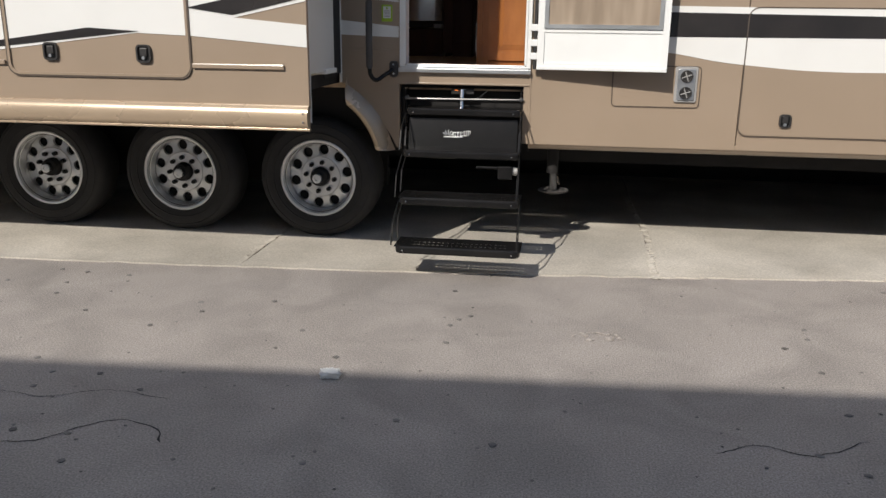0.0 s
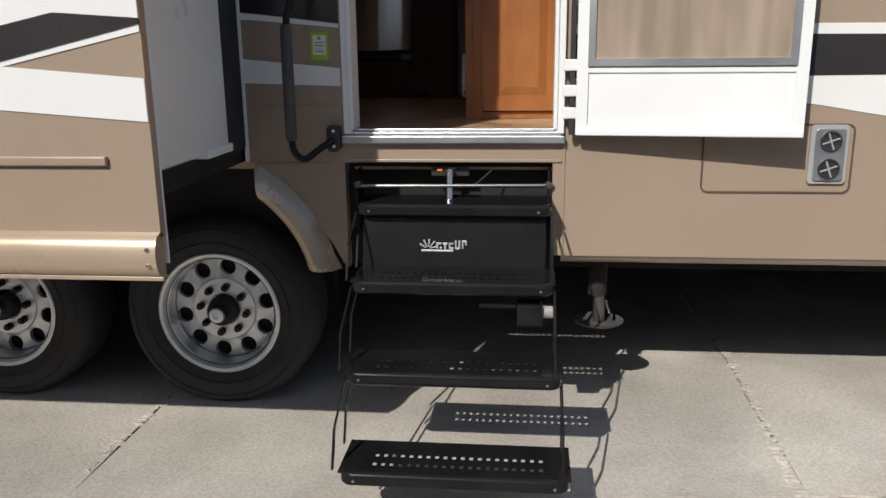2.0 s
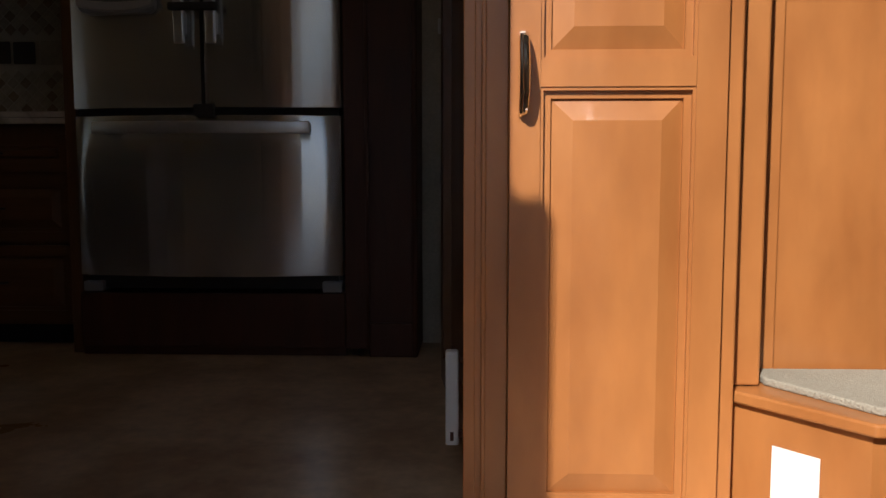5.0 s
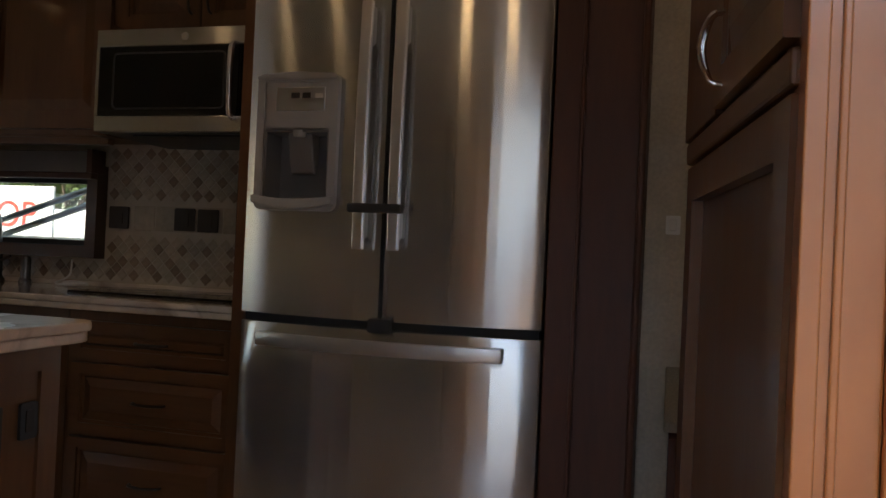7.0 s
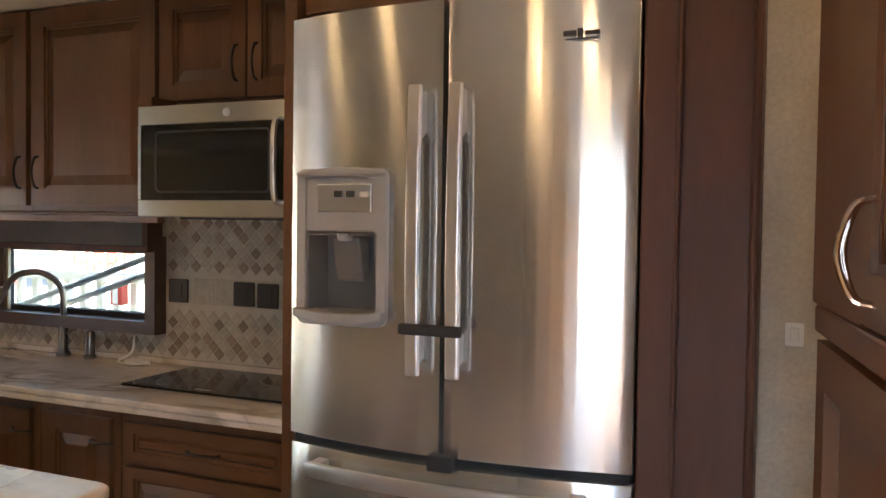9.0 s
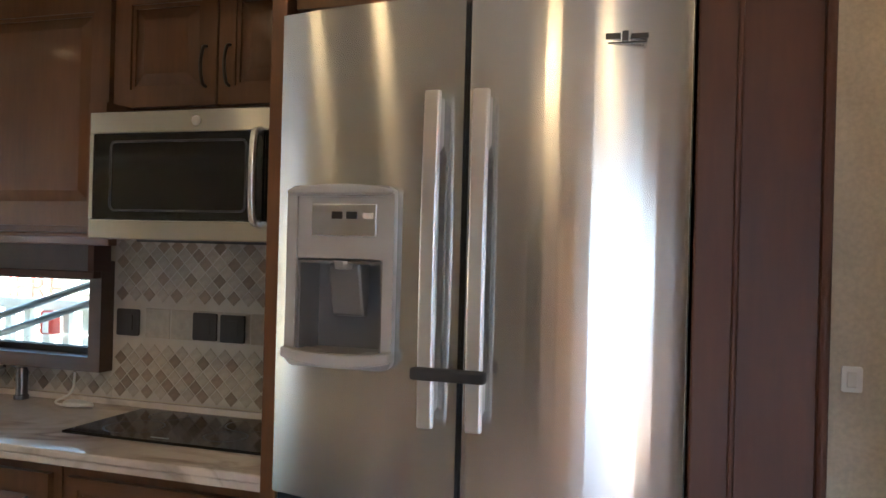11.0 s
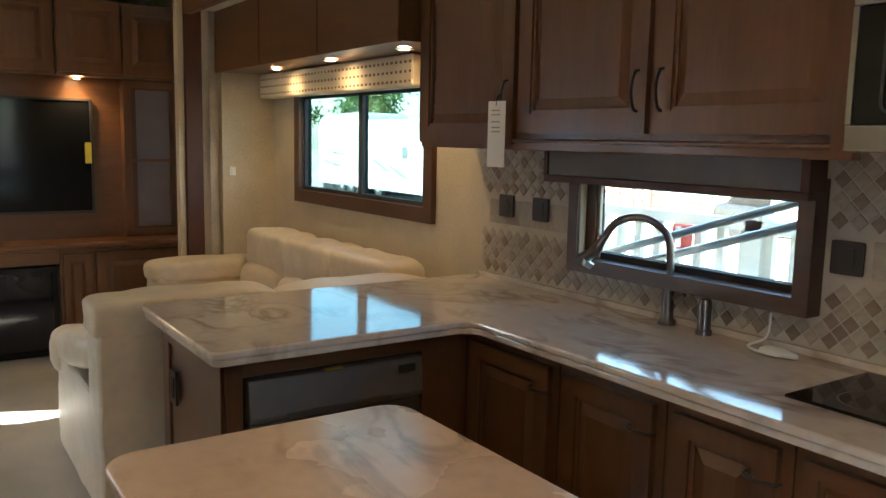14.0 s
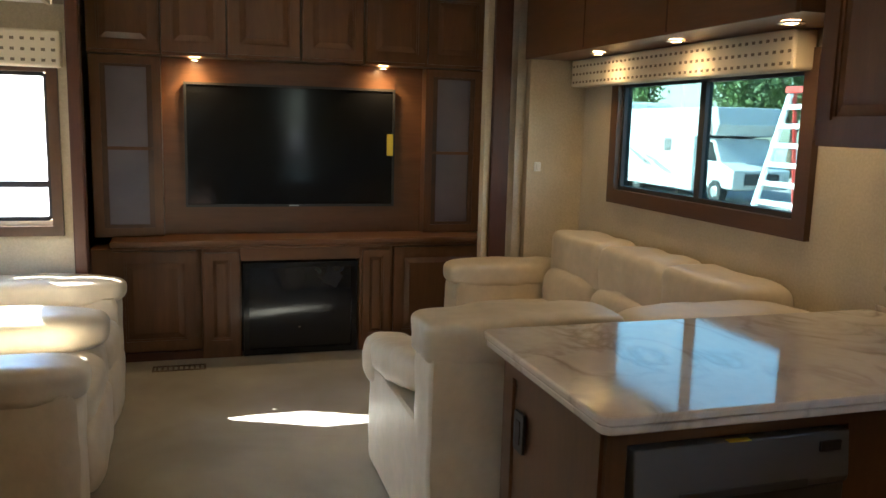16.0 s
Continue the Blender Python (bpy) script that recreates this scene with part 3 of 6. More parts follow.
# seams of hatches on the wall
part("hatch_seam", frame_of(1.011, 1.481, 0.836, 1.06, 0.005, "y", -0.005, 0.001, 0.025), SEAM, wall)
hatch = thing("hatch_1", (2.4, 0, 0.7), "closed tan baggage hatch with rounded corners and a black latch", "hatch", "", "structure")
part("panel", prism(round_rect(1.70, 3.1, 0.698, 1.36, 0.05), "y", -0.0026, 0.0005), TAN, hatch)
part("seal", frame_of(1.692, 3.108, 0.69, 1.368, 0.006, "y", -0.005, 0.001, 0.055), SEAM, hatch)


def paddle_latch(x, y, z, s=1.0):
    ob = thing("hatch_latch", (x, y, z), "black plastic paddle latch on a hatch", "latch", "hatch latches")
    part("bezel", frame_of(x - .037 * s, x + .037 * s, z - .042 * s, z + .042 * s, .009, "y", y - .012, y, .02), DARK_PLASTIC, ob)
    part("cup", prism(round_rect(x - .03 * s, x + .03 * s, z - .035 * s, z + .035 * s, .015), "y", y - .004, y), BLACK_STEEL, ob)
    part("paddle", B((x - .018 * s, x + .018 * s, y - .011, y - .003, z - .012, z + .026), bevel=.003), DARK_PLASTIC, ob)
    part("key_lock", lathe([(0, -.015), (.008, -.015), (.008, -.004)], (x, y, z - .02), "y", 14), ALU, ob)
    return ob


paddle_latch(1.936, -0.003, 0.781, 0.85)
# outlet box
ob = thing("service_outlet", (1.402, 0, 0.96), "grey plastic service plate with two round vents", "outlet")
part("plate", prism(round_rect(1.343, 1.461, 0.868, 1.057, 0.012), "y", -0.012, 0.0, 0.002), GREY_PLASTIC, ob)
part("inner_plate", prism(round_rect(1.356, 1.448, 0.88, 1.045, 0.01), "y", -0.02, -0.012, 0.002), ALU, ob)
for z in (1.006, 0.918):
    v = part("vent", lathe([(0.0, -0.022), (0.012, -0.024), (0.012, -0.022), (0.026, -0.022), (0.028, -0.028), (0.033, -0.028), (0.033, -0.018)], (1.402, 0, z), "y", 28), DARK_PLASTIC, ob)
    for k in range(4):
        a = radians(20 + 90 * k)
        part("spoke", tube([(1.402, -.025, z), (1.402 + .028 * math.cos(a), -.025, z + .028 * math.sin(a))], .003, 6), GREY_PLASTIC, v)
# near slide-out
sl = thing("slide_out_south", (-3.4, -0.87, 0.78), "extended living room slide-out with tan skirt and white end wall", "slide-out", "", "structure")
SX1, SX0, SY = -0.435, -6.19, -0.87
SWX0, SWX1, SWZ0, SWZ1 = -6.02, -5.0, 2.11, 2.52


def holed(y0, y1, x0, x1, z0, z1):
    """A wall board with the south window's opening through it."""
    return B((x0, SWX0, y0, y1, z0, z1), (SWX1, x1, y0, y1, z0, z1), (SWX0, SWX1, y0, y1, z0, SWZ0), (SWX0, SWX1, y0, y1, SWZ1, z1))


part("outer_skin", holed(SY, SY + 0.03, SX0, SX1, 0.87, 3.05), TAN, sl)
part("box_end", B((SX1 - 0.085, SX1 - 0.04, SY + 0.03, -0.27, 1.02, 3.04)), WHITE, sl, "white end wall of the slide-out")
part("end_flange", B((SX1 - 0.012, SX1 + 0.002, SY + 0.028, SY + 0.034, 0.8, 3.05)), WHITE_METAL, sl)
part("floor_lip", B((SX1 - 0.085, SX1 - 0.028, -0.46, -0.26, 1.005, 1.03), bevel=0.004), WHITE_METAL, sl)
part("seal", B((SX1 - 0.22, SX1 - 0.094, -0.27, -0.001, 0.97, 3.04), (SX1 - .094, SX1 - .06, -.24, -.06, .99, 3.04)), RUBBER, sl, "black rubber slide seal")
part("roof", B((SX0, SX1 - 0.04, SY + .031, 0.0, 3.042, 3.05)), WHITE_METAL, sl)
part("floor", B((SX0, SX1 - 0.1, SY + 0.031, 0.05, 0.93, ZF - 0.004)), UNDER, sl)
part("inner_wall", holed(SY + 0.031, SY + 0.06, SX0 + .06, SX1 - .13, ZF, 2.99), WALLPAPER, sl)
w4 = thing("window_4", (-5.7, SY, 2.15), "small window in the slide-out side wall", "window", "", "structure")
part("window_frame", frame_of(SWX0, SWX1, SWZ0, SWZ1, .02, "y", SY - .008, SY + .07), RUBBER, w4)
part("ceiling_panel", B((SX0 + .06, SX1 - .13, SY + 0.061, 0.055, 2.99, 3.038)), CEIL, sl)
part("inner_end", B((SX1 - 0.13, SX1 - 0.09, SY + 0.031, 0.12, ZF, 2.99)), WALLPAPER, sl)
roll = [(SY - 0.0, 0.885)] + [(SY - 0.03 * math.sin(radians(a)) - 0.01, 0.83 + 0.052 * math.cos(radians(a))) for a in range(0, 181, 15)] + [(SY + 0.0, 0.775), (SY + 0.012, 0.775), (SY + 0.012, 0.885)]
part("rolled_trim", prism(roll, "x", SX0, SX1), GOLD, sl, "rolled metallic tan skirt trim", True)
part("trim_lip", B((SX0, SX1 + 0.004, SY - 0.015, SY + 0.01, 0.765, 0.778), bevel=0.003), GOLD, sl)
for z in (0.85, 0.81):
    part("screw", lathe([(0, -.004), (.005, -.003), (.006, 0)], (SX1 - 0.02, SY - 0.04, z), "y", 10), CHROME, sl)
yo = SY - 0.003
stripe([(SX0, 1.0), (-2.6, 1.03), (-1.963, 1.12), (-1.27, 1.205), (-1.0, 1.195), (-0.437, 1.15), (-0.437, 1.25), (-0.78, 1.28), (-0.437, 1.355), (-0.437, 2.1), (SX0, 2.1)], WHITE, yo, sl)
for q in ([(SX0, 2.1), (SWX0, 2.1), (SWX0, 3.05), (SX0, 3.05)], [(SWX1, 2.1), (-0.437, 2.1), (-0.437, 3.05), (SWX1, 3.05)], [(SWX0, 2.55), (SWX1, 2.55), (SWX1, 3.05), (SWX0, 3.05)]):
    stripe(q, WHITE, yo, sl)
stripe([(-2.4, 1.09), (-1.96, 1.165), (-1.513, 1.227), (-1.255, 1.213), (-1.96, 1.135)], STRIPE, yo - 0.003, sl)
stripe([(-1.01, 1.322), (-0.64, 1.40), (-0.437, 1.385), (-0.437, 1.372), (-0.787, 1.291)], STRIPE, yo - 0.003, sl)
hatch = thing("hatch_2", (-1.5, SY, 1.0), "closed white and tan baggage hatch on the slide-out", "hatch", "", "structure")
part("seam", frame_of(-1.95, -1.0, 0.995, 1.75, 0.008, "y", SY - 0.009, SY - 0.002, 0.06), SEAM, hatch)
part("lip", frame_of(-1.942, -1.008, 1.003, 1.742, 0.012, "y", SY - 0.011, SY - 0.002, 0.055), TAN, hatch)
paddle_latch(-1.714, SY - 0.003, 1.114)
paddle_latch(-1.237, SY - 0.003, 1.110)
part("rib", B((-0.997, -0.547, SY - 0.014, SY, 1.047, 1.07), bevel=0.004), TAN, sl)
part("rib", B((-2.6, -1.96, SY - 0.014, SY, 1.047, 1.07), bevel=0.004), TAN, sl)
NW = (-0.62, 0.045, 1.915, 2.66)
part("window_wall", B((-6.19, -6.13, SY + .031, NW[0], ZF, 2.99), (-6.19, -6.13, NW[1], .17, ZF, 2.99), (-6.19, -6.13, NW[0], NW[1], ZF, NW[2]), (-6.19, -6.13, NW[0], NW[1], NW[3], 2.99)), WALLPAPER, sl)
# far slide-out, roof, ends, chassis
fs = thing("slide_out_north", (-3.2, 3.0, 1.0), "extended kitchen slide-out walls", "slide-out", "", "structure")
KW = (-3.125, -2.255, 2.025, 2.31)
LW = (-5.67, -4.24, 2.12, 2.70)
NB = ((-6.19, LW[0], YB, YB + .05, .9, 3.3), (LW[1], KW[0], YB, YB + .05, .9, 3.3), (KW[1], 0.0, YB, YB + .05, .9, 3.3), (LW[0], LW[1], YB, YB + .05, .9, LW[2]), (LW[0], LW[1], YB, YB + .05, LW[3], 3.3), (KW[0], KW[1], YB, YB + .05, .9, KW[2]), (KW[0], KW[1], YB, YB + .05, KW[3], 3.3))
for q in NB:
    part("wall", B(q), WALLPAPER, fs)
part("end_wall", B((-6.19, -6.13, 2.64, YB, .9, 3.3)), WALLPAPER, fs)
part("end_wall", B((-0.06, 0.0, 2.64, YB, .9, 3.3)), WHITE, fs)
part("roof", B((-6.19, 0, 2.64, YB + .05, 3.305, 3.36)), WHITE_METAL, fs)
part("ceiling_panel", B((-6.13, -0.06, 2.45, YB, 3.22, 3.30)), CEIL, fs)
part("fascia", B((-6.13, 0.0, 2.40, 2.449, 3.18, 3.452), bevel=.006), CHERRY_X, fs)
single("wall_north", B((-9.0, -6.19, 2.58, 2.64, .7, 3.9), (0.0, 2.5, 2.58, 2.64, .7, 3.9), (2.5, 5.4, 2.58, 2.64, .7, 1.75), (2.5, 5.4, 2.58, 2.64, 3.1, 3.9), (5.4, 6.0, 2.58, 2.64, .7, 3.9), (-6.19, 0.0, 2.58, 2.64, 3.37, 3.9)), HALLPAPER, "mottled beige papered wall", "wall", "structure")
single("wall_west", B((-9.0, -8.9, .056, 2.58, .7, 3.9)), WALLPAPER, "rear wall of the trailer", "wall", "structure")
# unseen window opening, added so that daylight brightens the hall wall
w5 = thing("window_5", (3.95, 2.6, 1.75), "wide unseen window beyond the hall, added to let daylight onto the hall wall", "window", "", "structure")
part("window_frame", frame_of(2.5, 5.4, 1.75, 3.1, .04, "y", 2.57, 2.65), RUBBER, w5)
p = part("pane", B((2.54, 5.36, 2.60, 2.604, 1.79, 3.06)), GLASS, w5)
p.visible_shadow = False
single("wall_east", B((5.95, 6.0, .056, 2.579, .7, 3.9)), HALLPAPER, "papered front wall of the trailer", "wall", "structure")
single("ceiling", B((-8.9, 5.9, .056, 2.579, 3.46, 3.52)), CEIL, "cream ceiling", "ceiling", "structure")
single("roof", B((-9.05, 6.05, -.02, 2.66, 3.9, 3.96)), WHITE_METAL, "flat white trailer roof", "roof", "structure")
single("lining_south", B((-0.40, DX0 - .002, T + .002, T + .02, ZF, 3.46), (DX1 + .002, 5.949, T + .002, T + .02, ZF, 3.46), (DX0, DX1, T + .002, T + .02, DZ1, 3.46), (-6.13, -.40, T + .002, T + .02, 2.985, 3.46), (-8.9, -6.19, T + .002, T + .02, ZF, 3.46)), WALLPAPER, "inner lining of the door wall", "wall", "structure")
single("floor", B((-3.2, 5.949, .058, 2.579, .9, ZF), (-3.2, 0, 2.579, YB, .9, ZF)), VINYL, "brown marbled vinyl floor", "floor", "structure")
single("floor_carpet", B((-8.9, -3.202, -.80, 2.579, .9, ZF), (-6.13, -3.202, 2.579, YB, .9, ZF)), CARPET, "beige carpet of the living room", "carpet", "structure")
ch = thing("chassis", (-3, 1.3, 0.4), "black steel trailer chassis and underbody", "chassis", "", "structure")
part("underbody", B((-9, 6, .12, 2.5, .66, .895)), UNDER, ch)
part("rail", B((-9, 6, .45, .55, .45, .66)), UNDER, ch)
part("rail", B((-9, 6, 2.05, 2.15, .45, .66)), UNDER, ch)
# unseen dark boards, added to keep skylight from under the trailer
part("far_light_block", B((-9, 6, 2.5, 2.53, .009, .9)), UNDER, ch)
part("end_light_block", B((5.9, 5.93, .3, 2.5, .009, .9), (-8.93, -8.9, .3, 2.5, .009, .9)), UNDER, ch)
part("wheel_box", B((-3.1, -.35, .5, .56, .25, .66)), UNDER, ch)
for x in (-0.676, -1.547, -2.42):
    part("axle", tube([(x, .1, .365), (x, 2.4, .365)], .04, 10), UNDER, ch)


# ---- wheels ----
def wheel(x, spin):
    c, y = (x, 0.0, 0.365), 0.045
    w = thing("wheel", (x, 0.15, 0.0), "trailer wheel with black tyre and round-holed aluminium rim", "wheel", "trailer wheels")
    ty = part("tyre", lathe([(.205, .05), (.228, .045), (.245, .028), (.30, .018), (.335, .026), (.352, .045), (.363, .07), (.365, .15), (.363, .23), (.345, .27), (.24, .27), (.21, .26)], c, "y", 56), RUBBER, w, "", True)
    for r in (0.27, 0.32):
        part("sidewall_ring", lathe([(r - .004, .021), (r, .017), (r + .004, .021)], c, "y", 48), RUBBER, ty)
    rim = part("rim", lathe([(.208, .20), (.20, .10), (.203, .055), (.215, .043), (.229, .040), (.232, .034), (.226, .030), (.216, .034), (.208, .05), (.203, .085), (.198, .105)], c, "y", 56), RIM, w, "", True)
    bm = bmesh.new()
    N, ri, ro, rh = 10, .122, .199, .0285
    for s in range(N):
        mid = 2 * math.pi * (s + spin) / N
        hole, bord, inn = [], [], []
        for k in range(24):
            a = 2 * math.pi * k / 24
            u, v = math.cos(a), math.sin(a)
            lim = min(1 / max(abs(u), 1e-6), 1 / max(abs(v), 1e-6))
            fr, ft = u * lim, v * lim
            r, th = (ri + ro) / 2 + fr * (ro - ri) / 2, mid + ft * math.pi / N
            yy = .118 - .02 * (1 - ((r - ri) / (ro - ri)))
            bord.append(bm.verts.new((x + r * math.cos(th), yy, .365 + r * math.sin(th))))
            hx, hz = .163 * math.cos(mid) + rh * 1.08 * (u * math.cos(mid) - v * math.sin(mid)), .163 * math.sin(mid) + rh * 1.08 * (u * math.sin(mid) + v * math.cos(mid))
            hole.append(bm.verts.new((x + hx, .105, .365 + hz)))
            inn.append(bm.verts.new((x + hx, .125, .365 + hz)))
        for k in range(24):
            j = (k + 1) % 24
            bm.faces.new((bord[k], bord[j], hole[j], hole[k]))
            bm.faces.new((hole[k], hole[j], inn[j], inn[k]))
    bmesh.ops.remove_doubles(bm, verts=bm.verts, dist=1e-4)
    bmesh.ops.recalc_face_normals(bm, faces=bm.faces)
    part("rim_disc", bm, RIM, rim, "", True)
    part("centre_plate", lathe([(.124, .10), (.118, .092), (.062, .092), (.058, .098), (.050, .10)], c, "y", 40), RIM, rim, "", True)
    part("hub", lathe([(.056, .10), (.054, .06), (.050, .045), (.034, .042), (.033, .02), (.028, .008), (.014, .006), (.012, .012), (0, .012)], c, "y", 30), UNDER, w, "", True)
    part("hub_cap", lathe([(.030, .03), (.030, .012), (.026, .006), (.012, .004), (.010, .010), (0, .010)], c, "y", 26), RIM, w, "", True)
    part("drum", lathe([(.2, .14), (0, .14)], c, "y", 24), UNDER, w)
    for k in range(8):
        a = 2 * math.pi * (k + .5 + spin) / 8
        part("lug_nut", lathe([(.0, .060), (.011, .062), (.014, .07), (.015, .095)], (x + .088 * math.cos(a), 0, .365 + .088 * math.sin(a)), "y", 8), BLACK_STEEL, w)
    return w


for x, spin in ((-0.676, .3), (-1.547, .55), (-2.42, .1)):
    wheel(x, spin)

# ---- entry: bay, steps, door frame ----
bay = thing("step_bay", (0.2, 0, 0.7), "dark recessed bay behind the folding steps", "recess", "", "structure")
part("lining", B((-.17, -.15, .056, .5, .56, .93), (.546, .566, .056, .5, .56, .93), (-.15, .546, .48, .5, .56, .93), (-.15, .546, .056, .5, .91, .93)), UNDER, bay)
part("bracket", B((.12, .25, .04, .05, .88, .91), bevel=.002), DARK_PLASTIC, bay)
part("actuator", tube([(.185, .02, .905), (.185, -.01, .80)], .014, 14), CHROME, bay, "chrome cylinder", True)
part("rod", tube([(-.135, -.01, .853), (.535, -.01, .858)], .006, 8), DW_GREY, bay)
part("wire", tube(curve_pts([(.22, .0, .86), (.26, .02, .85), (.3, .01, .88), (.33, .03, .905)]), .003, 6), RUBBER, bay)
part("marker_light", B((.140, .158, .036, .041, .898, .904), bevel=.001), ORANGE, bay, "small orange light")
for x in (-.13, .515):
    part("link", B((x, x + .008, -.02, .05, .78, .91), bevel=.002), BLACK_STEEL, bay)
    part("pin", lathe([(0, -.022), (.012, -.02), (.012, 0)], (x + .004, 0, .86), "y", 12), DW_GREY, bay)
st = thing("folding_steps", (.23, -.4, 0), "four black steel folding entry steps with punched treads", "steps")
TR = [(-.13, .81, -.115, .53), (-.33, .605, -.10, .538), (-.54, .39, -.08, .557), (-.75, .185, -.06, .576)]
for i, (y, z, x0, x1) in enumerate(TR):
    d = .20
    bm = bmesh.new()
    def add(*bx):
        for b in bx:
            r = bmesh.ops.create_cube(bm, size=1.0)
            bmesh.ops.scale(bm, verts=r["verts"], vec=(b[1] - b[0], b[3] - b[2], b[5] - b[4]))
            bmesh.ops.translate(bm, verts=r["verts"], vec=((b[0] + b[1]) / 2, (b[2] + b[3]) / 2, (b[4] + b[5]) / 2))
    ys = [y + .012, y + .055, y + .075, y + .105, y + .125, y + d]
    for k in (0, 2, 4):
        add((x0, x1, ys[k], ys[k + 1], z - .004, z))
    n = 20
    for k in (1, 3):
        add((x0, x0 + .075, ys[k], ys[k + 1], z - .004, z), (x1 - .075, x1, ys[k], ys[k + 1], z - .004, z))
        w = (x1 - x0 - .15) / n
        for q in range(n):
            add((x0 + .075 + q * w, x0 + .075 + (q + .55) * w, ys[k], ys[k + 1], z - .004, z))
    tread = part("tread", bm, BLACK_STEEL, st)
    nose = [(y + .014, z)] + [(y + .014 - .016 * math.sin(radians(a)), z - .016 + .016 * math.cos(radians(a))) for a in range(15, 166, 15)] + [(y + .02, z - .036), (y + .02, z - .004)]
    cut = .03
    part("nosing", prism([(x0, y + .05), (x0 + cut * .3, y + .012), (x0 + cut, y), (x1 - cut, y), (x1 - cut * .3, y + .012), (x1, y + .05)], "z", z - .038, z + .003, .013, 4), BLACK_STEEL, tread)
    for xx in (x0 + .045, x1 - .045):
        part("rivet", lathe([(0, -.003), (.004, -.002), (.005, 0)], (xx, y - .001, z - .02), "y", 10), CHROME, tread)
for i in range(3):
    (y0, z0, a0, a1), (y1, z1, b0, b1) = TR[i], TR[i + 1]
    for s, (xa, xb) in enumerate(((a0, b0), (a1 - .006, b1 - .006))):
        for q in (0, .17):
            part("side_link", prism([(y0 + q + .012, z0 - .02), (y0 + q + .024, z0 - .02), (y1 + q * .9 + .075, (z0 + z1) / 2), (y1 + q * .9 + .03, z1), (y1 + q * .9 + .018, z1), (y1 + q * .9 + .06, (z0 + z1) / 2)], "x", min(xa, xb), min(xa, xb) + .006), BLACK_STEEL, st)
(y0, z0, a0, a1), (y1, z1, b0, b1) = TR[0], TR[1]
part("riser_plate", prism([(y0 + .05, z0 - .03), (y0 + .056, z0 - .03), (y1 + .20, z1), (y1 + .194, z1)], "x", a0 + .02, a1 - .02), BLACK_STEEL, st)
bm = B((.098, .205, -.117, -.109, .676, .682), (.148, .166, -.118, -.109, .700, .706), (.148, .155, -.118, -.109, .686, .704), (.160, .166, -.118, -.109, .684, .692), (.170, .186, -.118, -.109, .700, .706), (.175, .181, -.118, -.109, .684, .702), (.190, .205, -.118, -.109, .684, .690), (.190, .196, -.118, -.109, .686, .706), (.198, .205, -.118, -.109, .700, .706), (.210, .216, -.118, -.109, .686, .714), (.222, .228, -.118, -.109, .686, .714), (.212, .227, -.118, -.109, .684, .690), (.233, .239, -.118, -.109, .686, .714), (.238, .248, -.118, -.109, .708, .714), (.244, .250, -.118, -.109, .698, .712), bevel=.0012)
for k in range(5):
    a = radians(20 + 32 * k)
    tube([(.122 + .008 * math.cos(a), -.114, .684 + .008 * math.sin(a)), (.122 + .034 * math.cos(a), -.114, .684 + .034 * math.sin(a))], [.0018, .0034], 6, True, bm)
bmesh.ops.translate(bm, verts=bm.verts, vec=(.003, -.007, -.022))
badge = part("badge", bm, RIM, st, "silver maker's badge with a fan of rays")
bracket = part("motor_bracket", B((.42, .50, -.30, -.22, .46, .53), (.30, .42, -.28, -.26, .51, .525), bevel=.006), BLACK_STEEL, st)
part("motor", tube([(.47, -.26, .50), (.535, -.26, .50)], .022, 12), GREY_PLASTIC, bracket, "", True)
# landing jack
jk = thing("landing_jack", (.72, .2, .3), "retracted black landing jack with round foot pad", "jack")
part("outer_tube", tube([(.71, .2, .66), (.71, .2, .42)], .034, 14), UNDER, jk, "", True)
part("inner_tube", tube([(.715, .2, .44), (.72, .2, .32)], .022, 14), DW_GREY, jk, "", True)
part("mount", B((.65, .78, .17, .24, .575, .60), bevel=.004), BLACK_STEEL, jk)
part("foot_pad", lathe([(0, .30), (.06, .303), (.085, .312), (.09, .32), (.085, .318), (.03, .312), (0, .32)], (.72, .2, 0), "z", 28), FOAM, jk, "", True)
part("crank_pin", tube([(.742, .18, .40), (.752, .15, .36)], .006, 8), CHROME, jk)
# door frame
df = thing("door_frame", (.2, 0, 1.0), "white aluminium entry door frame", "door frame", "", "structure")
part("jamb", B((DX0 - .034, DX0 - .004, -.018, 0, 1.03, DZ1 + .03), (DX0 - .014, DX0 + .002, -.024, .08, 1.045, DZ1), bevel=.003), WHITE_METAL, df)
part("jamb", B((DX1 + .006, DX1 + .034, -.018, 0, 1.03, DZ1 + .03), (DX1 - .001, DX1 + .012, -.024, .08, 1.045, DZ1), bevel=.003), WHITE_METAL, df)
part("head", B((DX0 - .04, DX1 + .036, -.022, 0, DZ1 + .002, DZ1 + .04), (DX0, DX1, -.03, .07, DZ1 - .014, DZ1), bevel=.003), WHITE_METAL, df)
part("sill", B((DX0 - .04, DX1 + .036, -.03, 0, 1.0, 1.024), (DX0 - .03, DX1 + .026, -.018, .08, 1.02, 1.036), (DX0 - .02, DX1 + .016, .0, .012, 1.036, 1.046), bevel=.003), ALU, df, "silver threshold")
for sx, sg in ((DX0, 1), (DX1, -1)):
    pts = [(sx, DZ1 - .014), (sx, DZ1 - .11)] + [(sx + sg * (.10 - .10 * math.cos(radians(a))), DZ1 - .11 + .096 * math.sin(radians(a))) for a in range(10, 91, 10)]
    part("corner", prism(pts, "y", -.02, .06), WHITE_METAL, df)
